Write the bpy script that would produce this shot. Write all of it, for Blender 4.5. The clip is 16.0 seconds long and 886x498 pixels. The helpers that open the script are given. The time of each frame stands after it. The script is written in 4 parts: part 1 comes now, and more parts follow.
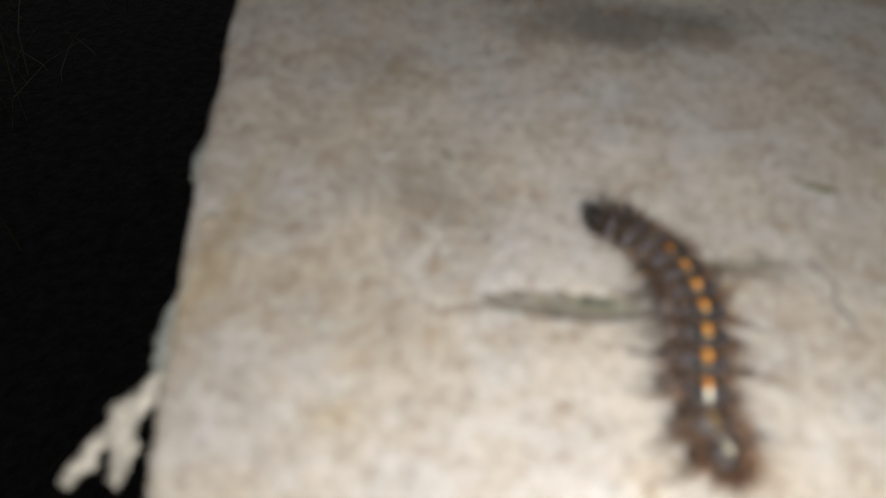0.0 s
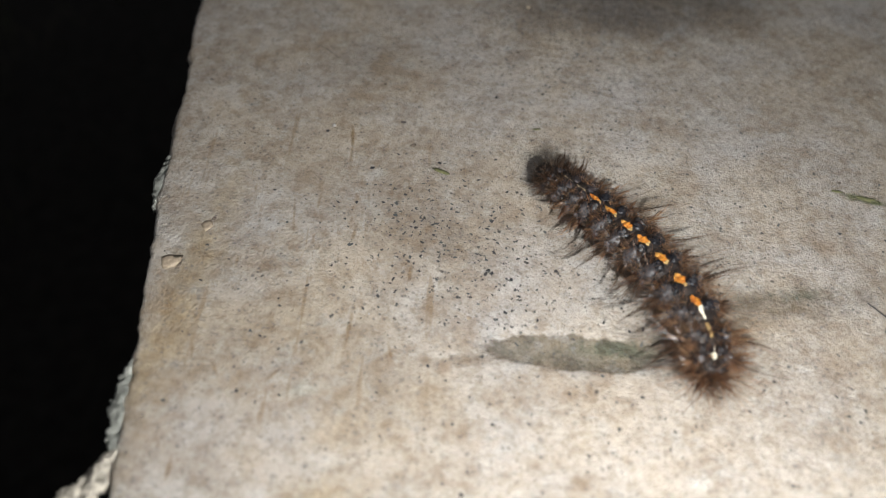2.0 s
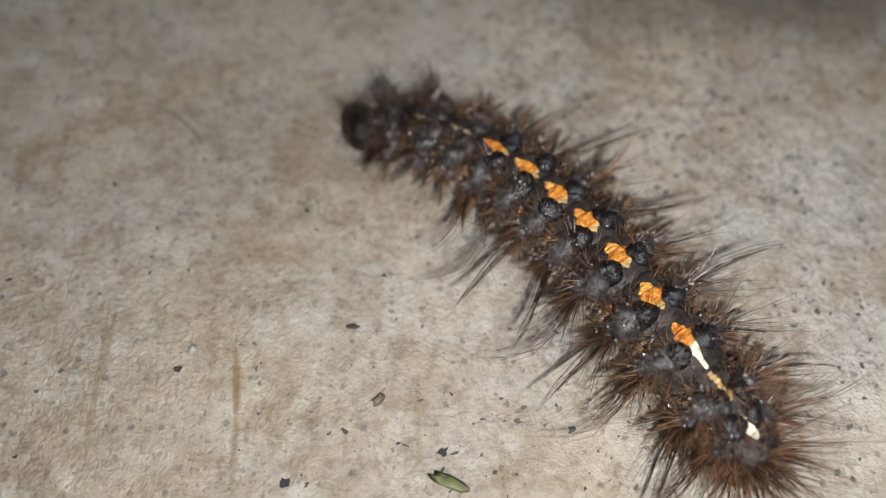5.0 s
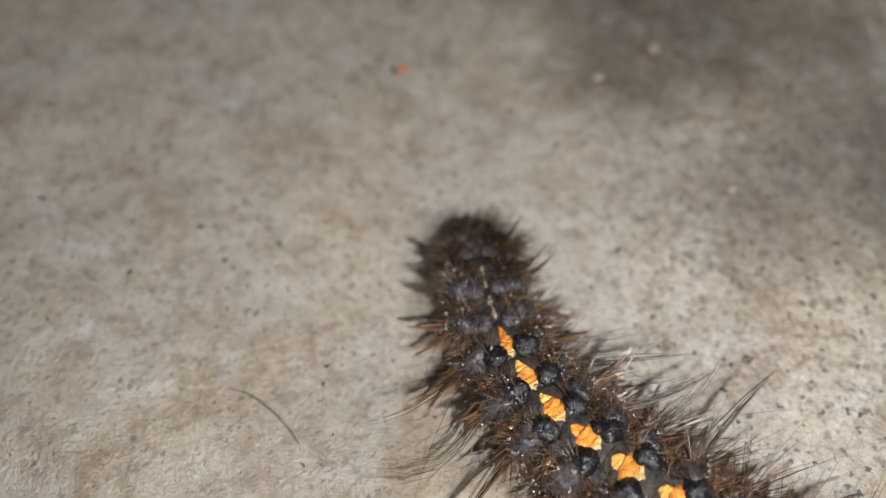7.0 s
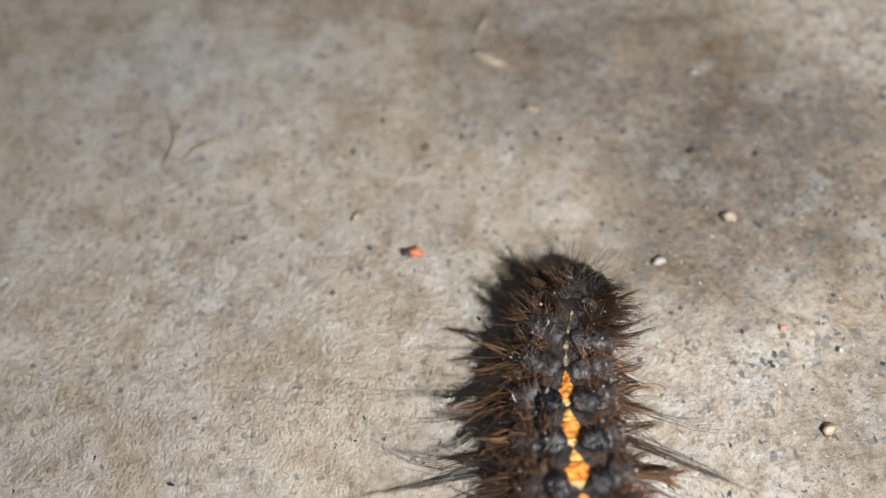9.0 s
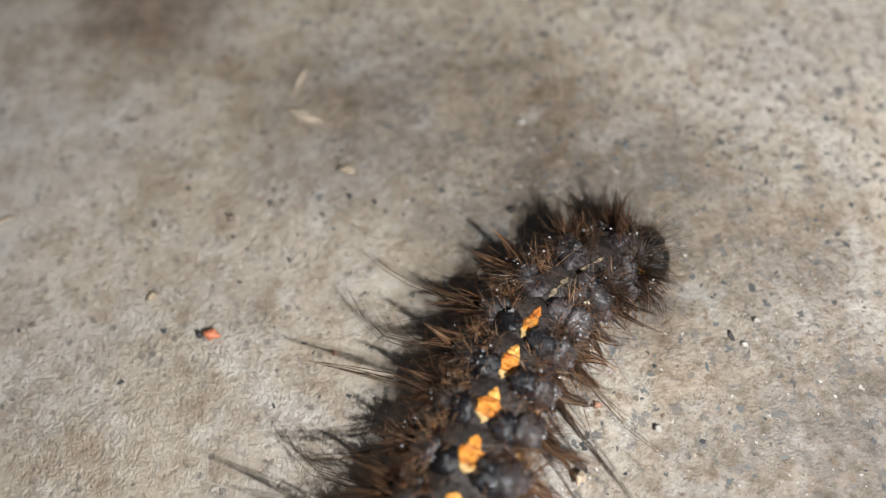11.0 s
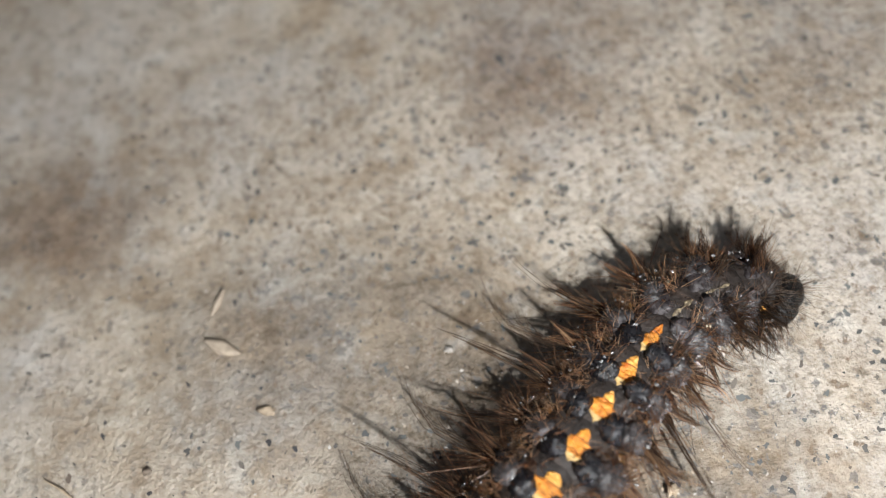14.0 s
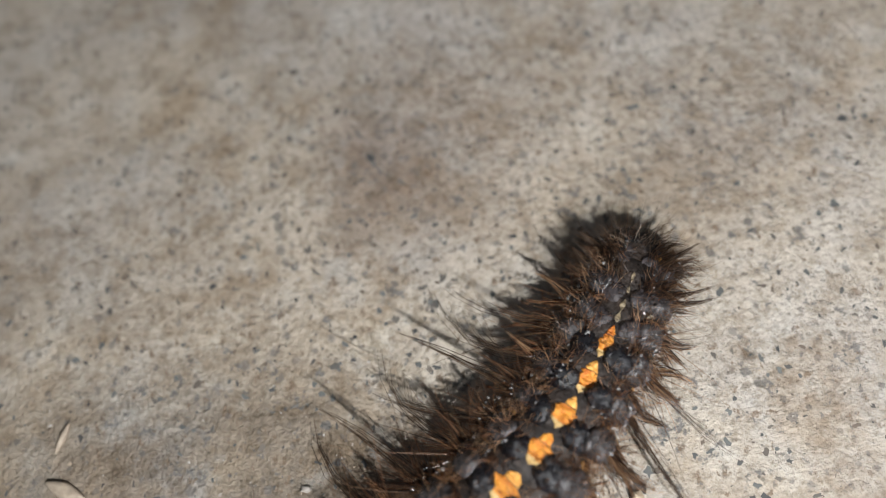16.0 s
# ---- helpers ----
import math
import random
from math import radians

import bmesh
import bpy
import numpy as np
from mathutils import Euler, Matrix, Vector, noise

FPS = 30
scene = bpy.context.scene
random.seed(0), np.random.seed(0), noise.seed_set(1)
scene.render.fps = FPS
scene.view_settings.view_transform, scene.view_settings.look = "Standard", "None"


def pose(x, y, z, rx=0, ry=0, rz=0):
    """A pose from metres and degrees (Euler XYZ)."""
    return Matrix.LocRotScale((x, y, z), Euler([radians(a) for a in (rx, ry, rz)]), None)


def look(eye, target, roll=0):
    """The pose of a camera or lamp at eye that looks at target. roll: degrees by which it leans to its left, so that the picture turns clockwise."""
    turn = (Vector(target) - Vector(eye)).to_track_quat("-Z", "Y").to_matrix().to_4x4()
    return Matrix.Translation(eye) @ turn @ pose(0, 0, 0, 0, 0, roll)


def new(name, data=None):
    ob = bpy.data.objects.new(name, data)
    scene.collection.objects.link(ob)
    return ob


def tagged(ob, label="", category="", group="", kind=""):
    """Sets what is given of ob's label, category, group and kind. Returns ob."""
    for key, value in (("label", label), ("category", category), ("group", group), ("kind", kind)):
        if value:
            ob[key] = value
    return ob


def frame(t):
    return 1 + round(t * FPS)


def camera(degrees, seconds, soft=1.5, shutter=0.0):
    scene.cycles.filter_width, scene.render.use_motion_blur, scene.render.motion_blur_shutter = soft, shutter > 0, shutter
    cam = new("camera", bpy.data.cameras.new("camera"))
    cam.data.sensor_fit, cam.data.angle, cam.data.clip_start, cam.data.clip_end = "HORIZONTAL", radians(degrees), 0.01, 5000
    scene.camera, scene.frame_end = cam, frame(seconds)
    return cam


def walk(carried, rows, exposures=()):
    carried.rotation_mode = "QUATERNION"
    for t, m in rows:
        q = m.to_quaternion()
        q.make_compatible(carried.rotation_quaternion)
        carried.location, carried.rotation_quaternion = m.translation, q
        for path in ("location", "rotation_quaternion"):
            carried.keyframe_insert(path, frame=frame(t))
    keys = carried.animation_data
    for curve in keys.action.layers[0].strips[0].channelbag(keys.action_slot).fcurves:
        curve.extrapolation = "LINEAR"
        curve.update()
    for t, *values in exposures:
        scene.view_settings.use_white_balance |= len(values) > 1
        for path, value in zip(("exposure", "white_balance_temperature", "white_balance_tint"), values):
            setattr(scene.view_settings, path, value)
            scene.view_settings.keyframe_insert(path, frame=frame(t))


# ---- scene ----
MM = 0.001


# ---- the camera and its walk ----
def aim(x, y, z, yaw, pitch, roll):
    """A pose at x, y, z millimetres that looks along yaw (to the left, from +y) and pitch (up), in degrees."""
    a, b = radians(yaw), radians(pitch)
    eye = Vector((x, y, z)) * MM
    ahead = Vector((-math.sin(a) * math.cos(b), math.cos(a) * math.cos(b), math.sin(b)))
    return look(eye, eye + ahead, roll)


cam = camera(62.0, 16.0, soft=1.15)
# seconds, x, y, z in millimetres, yaw, pitch, roll in degrees
HELD = (
    (0, 5.3, -114.8, 70.4, -1.3, -47.8, 4.0),
    (0.5, 8.0, -115.2, 67.6, 1.5, -48.9, 2.4),
    (0.8, 8.4, -107.2, 71.2, 1.8, -51.9, 2.0),
    (1, 9.6, -103.6, 69.2, 0.0, -51.6, 2.7),
    (1.2, 9.1, -103.6, 71.2, -0.4, -51.2, 2.4),
    (1.5, 8.3, -103.0, 69.0, -0.1, -51.2, 2.3),
    (1.7, 10.0, -100.1, 67.7, -0.8, -51.5, 2.5),
    (2, 5.7, -100.2, 67.2, -1.5, -50.8, 2.9),
    (2.2, 2.9, -97.6, 66.5, -2.8, -50.5, 3.6),
    (2.5, 0.0, -89.0, 68.8, -3.3, -51.3, 3.2),
    (2.7, 1.6, -87.4, 65.7, -3.3, -50.8, 3.0),
    (3, 2.9, -82.2, 64.9, -2.7, -52.2, 2.1),
    (3.2, 4.2, -79.4, 65.9, -2.1, -53.4, 1.0),
    (5.3, 5.2, -35.7, 40.1, -6.2, -63.4, 3.3),
    (5.5, 5.1, -34.4, 40.8, -6.8, -63.1, 3.5),
    (5.8, 1.5, -31.5, 41.5, -7.4, -62.6, 3.8),
    (6, 0.1, -27.8, 41.2, -8.0, -62.7, 4.3),
    (6.2, -2.6, -22.1, 42.3, -7.4, -62.1, 3.4),
    (6.5, -4.2, -19.2, 43.3, -6.6, -61.5, 2.7),
    (6.7, -0.5, -17.3, 43.6, -6.8, -61.1, 2.5),
    (7, -2.4, -20.4, 41.7, -6.8, -61.6, 2.9),
    (7.2, -2.8, -20.2, 42.1, -5.9, -62.6, 2.1),
    (7.5, -1.4, -19.7, 41.3, -4.8, -62.9, 0.3),
    (7.7, -0.5, -19.8, 40.9, -5.0, -63.1, 0.2),
    (8, 1.2, -18.7, 40.5, -5.4, -63.5, 0.4),
    (8.2, 0.2, -19.4, 39.2, -4.0, -63.5, 0.1),
    (8.3, -1.0, -16.8, 39.2, -3.1, -63.7, -0.3),
    (8.5, -0.2, -6.6, 41.6, -1.2, -66.3, -2.5),
    (8.7, 1.2, -2.5, 40.9, -0.5, -67.3, -3.2),
    (9, 0.1, 0.1, 41.0, 0.1, -67.3, -3.6),
    (9.2, 1.3, 0.0, 40.2, 0.2, -67.2, -3.7),
    (9.5, 4.2, 1.6, 40.3, -0.0, -67.1, -4.0),
    (9.7, 5.4, 3.1, 41.0, -0.1, -67.2, -4.1),
    (10, 7.7, 1.3, 40.2, 0.5, -67.1, -4.6),
    (10.2, 8.4, 1.8, 40.7, 0.3, -67.2, -4.6),
    (12.3, 17.8, 7.0, 37.2, 3.8, -69.1, -10.9),
    (12.5, 17.9, 7.1, 37.2, 3.7, -69.4, -10.7),
    (12.8, 17.3, 8.6, 38.3, 3.8, -69.1, -10.9),
    (13, 16.2, 9.4, 38.6, 3.8, -69.2, -10.9),
    (13.2, 15.2, 13.3, 40.4, 4.4, -69.8, -11.9),
    (13.5, 17.9, 17.0, 41.5, 4.8, -69.7, -12.7),
    (13.7, 18.7, 20.0, 42.8, 4.9, -70.2, -13.0),
    (14, 19.2, 19.3, 42.6, 5.0, -69.6, -12.9),
    (14.2, 18.2, 19.3, 42.8, 4.9, -69.6, -12.7),
    (14.5, 20.7, 18.0, 41.6, 5.0, -69.1, -12.8),
    (14.7, 21.1, 17.1, 41.1, 4.7, -68.9, -12.5),
    (15, 22.0, 16.5, 40.7, 4.6, -68.8, -12.3),
    (15.2, 23.9, 18.1, 40.9, 4.7, -68.7, -12.8),
    (15.5, 24.6, 19.8, 41.3, 5.1, -68.7, -13.5),
    (15.7, 25.4, 21.1, 40.8, 4.7, -69.3, -13.4),
    (16, 27.7, 26.3, 41.7, 3.2, -70.3, -12.6),
)
EXPOSURES = ((0.0, 3.45), (0.5, 3.3), (1.0, 3.34), (2.0, 3.18), (3.2, 3.06), (5.3, 1.85), (6.0, 2.05), (7.0, 2.02), (7.5, 2.02), (8.5, 2.46), (9.0, 2.84), (9.5, 2.84), (10.2, 2.98), (12.3, 2.8), (13.0, 2.9), (13.5, 3.04), (14.0, 3.2), (14.5, 3.42), (15.0, 3.22), (15.5, 2.98), (16.0, 2.92))
walk(cam, [(t, aim(*rest)) for t, *rest in HELD], EXPOSURES)
# the lens opens almost 2 mm wide; it hunts from far off to the slab in the first half second
cam.data.dof.use_dof, cam.data.dof.aperture_fstop = True, 16.5
# seconds, distance of the sharp plane in millimetres
FOCUS = (
    (0, 900), (0.2, 700), (0.35, 320), (0.5, 150), (0.6, 92), (0.7, 88), (1, 88), (1.5, 89), (2, 90), (2.5, 89), (3, 87), (3.2, 86),
    (5.3, 38.5), (5.5, 38.8), (6, 39.5), (6.5, 40), (7, 39), (7.5, 38.5), (8, 38), (8.5, 39), (9, 39.3), (9.5, 39), (10, 39), (10.2, 39),
    (12.3, 37.5), (12.5, 37.5), (13, 38), (13.5, 39.5), (14, 40), (14.5, 39), (15, 38.5), (15.5, 39), (16, 39.3),
)

# ---- night sky; the only light is a small torch held beside the lens ----
world = bpy.data.worlds.new("night")
scene.world = world
world.use_nodes = True
world.node_tree.nodes["Background"].inputs["Color"].default_value = (0.75, 0.78, 0.85, 1)
world.node_tree.nodes["Background"].inputs["Strength"].default_value = 0.015


# ---- materials ----
class Mat:
    """A node material with a few short-hands."""

    def __init__(self, name, rough=0.6, spec=0.4):
        self.m = bpy.data.materials.new(name)
        self.m.use_nodes = True
        self.t = self.m.node_tree
        self.b = self.t.nodes["Principled BSDF"]
        self.b.inputs["Roughness"].default_value = rough
        self.b.inputs["Specular IOR Level"].default_value = spec
        self.xyz = self.t.nodes.new("ShaderNodeTexCoord").outputs["Object"]
        shift = self.t.nodes.new("ShaderNodeVectorMath")
        self.t.links.new(self.xyz, shift.inputs[0])
        shift.inputs[1].default_value = (0.37, 0.61, 0.23)
        self.far = shift.outputs[0]

    def put(self, kind, **props):
        n = self.t.nodes.new(kind)
        for k, v in props.items():
            if k in n.inputs.keys():
                n.inputs[k].default_value = v
        return n

    def noise(self, scale, detail=4.0, rough=0.55, at=None, stretch=None):
        """Noise; scale is bumps per metre."""
        n = self.put("ShaderNodeTexNoise", Scale=scale, Detail=detail, Roughness=rough)
        src = at or self.far
        if stretch:
            mp = self.put("ShaderNodeMapping")
            mp.inputs["Scale"].default_value = stretch
            self.t.links.new(src, mp.inputs["Vector"])
            src = mp.outputs[0]
        self.t.links.new(src, n.inputs["Vector"])
        return n.outputs["Fac"]

    def cells(self, scale):
        n = self.put("ShaderNodeTexVoronoi", Scale=scale)
        self.t.links.new(self.xyz, n.inputs["Vector"])
        return n.outputs["Distance"], n.outputs["Color"]

    def ramp(self, src, stops):
        n = self.put("ShaderNodeValToRGB")
        e = n.color_ramp.elements
        while len(e) < len(stops):
            e.new(0.5)
        for el, (p, c) in zip(e, stops):
            el.position = p
            el.color = (*c, 1) if len(c) == 3 else (*([c[0]] * 3), 1)
        self.t.links.new(src, n.inputs["Fac"])
        return n.outputs["Color"]

    def mix(self, fac, a, b, blend="MIX"):
        n = self.t.nodes.new("ShaderNodeMix")
        n.data_type, n.blend_type = "RGBA", blend
        for sock, v in ((n.inputs["Factor"], fac), (n.inputs["A"], a), (n.inputs["B"], b)):
            pass
        fi = [s for s in n.inputs if s.name == "Factor" and s.type == "VALUE"][0]
        ai = [s for s in n.inputs if s.name == "A" and s.type == "RGBA"][0]
        bi = [s for s in n.inputs if s.name == "B" and s.type == "RGBA"][0]
        for sock, v in ((fi, fac), (ai, a), (bi, b)):
            if isinstance(v, (int, float)):
                sock.default_value = v
            elif isinstance(v, tuple):
                sock.default_value = (*v, 1)
            else:
                self.t.links.new(v, sock)
        return [s for s in n.outputs if s.type == "RGBA"][0]

    def maths(self, op, a, b=0.0):
        n = self.put("ShaderNodeMath")
        n.operation = op
        for s, v in zip(n.inputs, (a, b)):
            if isinstance(v, (int, float)):
                s.default_value = v
            else:
                self.t.links.new(v, s)
        return n.outputs[0]

    def color(self, src):
        if isinstance(src, tuple):
            self.b.inputs["Base Color"].default_value = (*src, 1)
        else:
            self.t.links.new(src, self.b.inputs["Base Color"])
        return self

    def bump(self, src, metres, strength=1.0):
        n = self.put("ShaderNodeBump", Strength=strength, Distance=metres)
        self.t.links.new(src, n.inputs["Height"])
        self.t.links.new(n.outputs[0], self.b.inputs["Normal"])
        return self


def concrete():
    k = Mat("weathered concrete", 0.85, 0.3)

    def blob(x, y, rx, ry, turn, rag, scale, inner, outer):
        """A ragged patch, for stains and painted falloff: 1 inside, 0 outside; millimetres and degrees."""
        mp = k.put("ShaderNodeMapping")
        mp.vector_type = "TEXTURE"
        mp.inputs["Location"].default_value = (x * MM, y * MM, 0)
        mp.inputs["Rotation"].default_value = (0, 0, radians(turn))
        mp.inputs["Scale"].default_value = (rx * MM, ry * MM, 1)
        k.t.links.new(k.xyz, mp.inputs["Vector"])
        ln = k.t.nodes.new("ShaderNodeVectorMath")
        ln.operation = "LENGTH"
        k.t.links.new(mp.outputs[0], ln.inputs[0])
        d = k.maths("ADD", ln.outputs["Value"], k.maths("MULTIPLY", k.maths("SUBTRACT", k.noise(scale, 5, 0.65), 0.5), rag))
        n = k.put("ShaderNodeMapRange")
        n.inputs["From Min"].default_value, n.inputs["From Max"].default_value = outer, inner
        n.inputs["To Min"].default_value, n.inputs["To Max"].default_value = 0.0, 1.0
        k.t.links.new(d, n.inputs["Value"])
        return n.outputs[0]

    big = k.noise(24, 3)
    mid = k.noise(170, 6, 0.68)
    pale, tan, brown = (0.50, 0.46, 0.41), (0.44, 0.39, 0.33), (0.32, 0.255, 0.19)
    base = k.mix(k.ramp(big, [(0.38, (0,)), (0.62, (1,))]), tan, pale)
    base = k.mix(k.ramp(mid, [(0.36, (0.45,)), (0.56, (0,))]), base, brown)
    base = k.mix(k.ramp(k.noise(330, 5, 0.65), [(0.52, (0,)), (0.68, (0.7,))]), base, (0.56, 0.54, 0.50))
    for x, y, rx, ry, turn, rag, scale, inner, outer, c, amount in STAINS_AND_FALLOFF:
        f = k.maths("MULTIPLY", blob(x, y, rx, ry, turn, rag, scale, inner, outer), amount)
        base = k.mix(f, base, k.mix(k.ramp(k.noise(700, 4, 0.65), [(0.35, (0,)), (0.65, (1,))]), tuple(v * 0.65 for v in c), tuple(v * 1.3 for v in c)))
    tint = k.ramp(k.noise(75, 4, 0.6), [(0.36, (1.04, 1.0, 0.93)), (0.5, (1.01, 1.0, 0.98)), (0.64, (0.985, 1.0, 1.03))])
    base = k.mix(1.0, base, tint, "MULTIPLY")
    cloud = k.ramp(k.noise(120, 5, 0.62, at=k.xyz), [(0.34, (0.86, 0.80, 0.73)), (0.47, (1.0, 1.0, 1.0)), (0.66, (1.10, 1.10, 1.09))])
    base = k.mix(1.0, base, cloud, "MULTIPLY")
    where = k.maths("MAXIMUM", blob(28, 14, 24, 36, -20, 0.9, 70, 0.6, 1.15), blob(28, 40, 34, 24, 0, 0.9, 70, 0.6, 1.15))
    where = k.maths("MAXIMUM", where, 0.45)
    grit = k.ramp(k.noise(1700, 6, 0.78), [(0.38, (0.66, 0.63, 0.59)), (0.5, (1.0, 1.0, 1.0)), (0.62, (1.12, 1.12, 1.12))])
    base = k.mix(where, base, k.mix(1.0, base, grit, "MULTIPLY"))
    sand = k.ramp(k.noise(620, 5, 0.7), [(0.38, (0.80, 0.76, 0.71)), (0.5, (1.0, 1.0, 1.0)), (0.63, (1.1, 1.11, 1.12))])
    base = k.mix(1.0, base, sand, "MULTIPLY")
    base = k.mix(k.ramp(k.noise(210, 5, 0.7), [(0.54, (0,)), (0.70, (0.4,))]), base, (0.42, 0.335, 0.24))
    base = k.mix(k.ramp(k.noise(260, 5, 0.7, stretch=(1, 1, 3)), [(0.55, (0,)), (0.66, (0.32,))]), base, (0.53, 0.53, 0.51))
    # thin brown runs along the slab, near its edge
    runs = k.ramp(k.noise(560, 4, 0.6, stretch=(1, 0.10, 1)), [(0.63, (0,)), (0.67, (0.55,))])
    here = blob(-8, -43, 24, 34, 0, 0.9, 90, 0.6, 1.0)
    base = k.mix(k.maths("MULTIPLY", runs, here), base, (0.27, 0.185, 0.10))
    fret = k.ramp(k.noise(900, 5, 0.7, stretch=(1, 0.45, 1)), [(0.55, (0,)), (0.66, (0.75,))])
    base = k.mix(k.maths("MULTIPLY", fret, blob(-3, -44, 20, 24, 0, 1.6, 140, 0.2, 1.0)), base, (0.28, 0.20, 0.13))
    # soft blue-grey specks of stone showing through
    stone = k.ramp(k.noise(1150, 5, 0.68), [(0.355, (0.8,)), (0.41, (0,))])
    base = k.mix(k.maths("MULTIPLY", stone, where), base, (0.145, 0.145, 0.145))
    chip = k.ramp(k.noise(1500, 4, 0.66, stretch=(1, 0.8, 2)), [(0.345, (0.9,)), (0.40, (0,))])
    base = k.mix(k.maths("MULTIPLY", chip, where), base, (0.21, 0.155, 0.11))
    # single grains of dark stone, each of its own size and shade
    for scale, part_of, size, shades, zone in ((1150, 0.45, 0.40, ((0.11, 0.11, 0.11), (0.24, 0.22, 0.20)), where), (1700, 0.5, 0.42, ((0.09, 0.09, 0.095), (0.26, 0.22, 0.18)), 0.85)):
        wob = k.t.nodes.new("ShaderNodeVectorMath")
        wob.operation = "MULTIPLY_ADD"
        nz = k.put("ShaderNodeTexNoise", Scale=scale * 2.6, Detail=3.0)
        k.t.links.new(k.xyz, nz.inputs["Vector"])
        k.t.links.new(nz.outputs["Color"], wob.inputs[0])
        wob.inputs[1].default_value = (0.75 / scale,) * 3
        k.t.links.new(k.xyz, wob.inputs[2])
        vo = k.put("ShaderNodeTexVoronoi", Scale=scale)
        k.t.links.new(wob.outputs[0], vo.inputs["Vector"])
        sp = k.put("ShaderNodeSeparateColor")
        k.t.links.new(vo.outputs["Color"], sp.inputs[0])
        big_enough = k.maths("SUBTRACT", k.maths("MULTIPLY", k.maths("SUBTRACT", sp.outputs[0], 1 - part_of), size / part_of), vo.outputs["Distance"])
        f = k.ramp(k.maths("ADD", k.maths("MULTIPLY", big_enough, 4.0), 0.35), [(0.3, (0,)), (0.7, (0.7,))])
        base = k.mix(k.maths("MULTIPLY", f, zone), base, k.mix(sp.outputs[1], *shades))
    k.color(base)
    pits = k.ramp(k.cells(1300)[0], [(0.10, (0,)), (0.34, (1,))])
    h = k.maths("ADD", k.maths("MULTIPLY", k.noise(520, 6, 0.72), 0.75), k.maths("MULTIPLY", k.noise(2400, 5, 0.7), 0.8))
    h = k.maths("ADD", h, k.maths("MULTIPLY", pits, 0.07))
    k.bump(h, 0.00042)
    return k.m


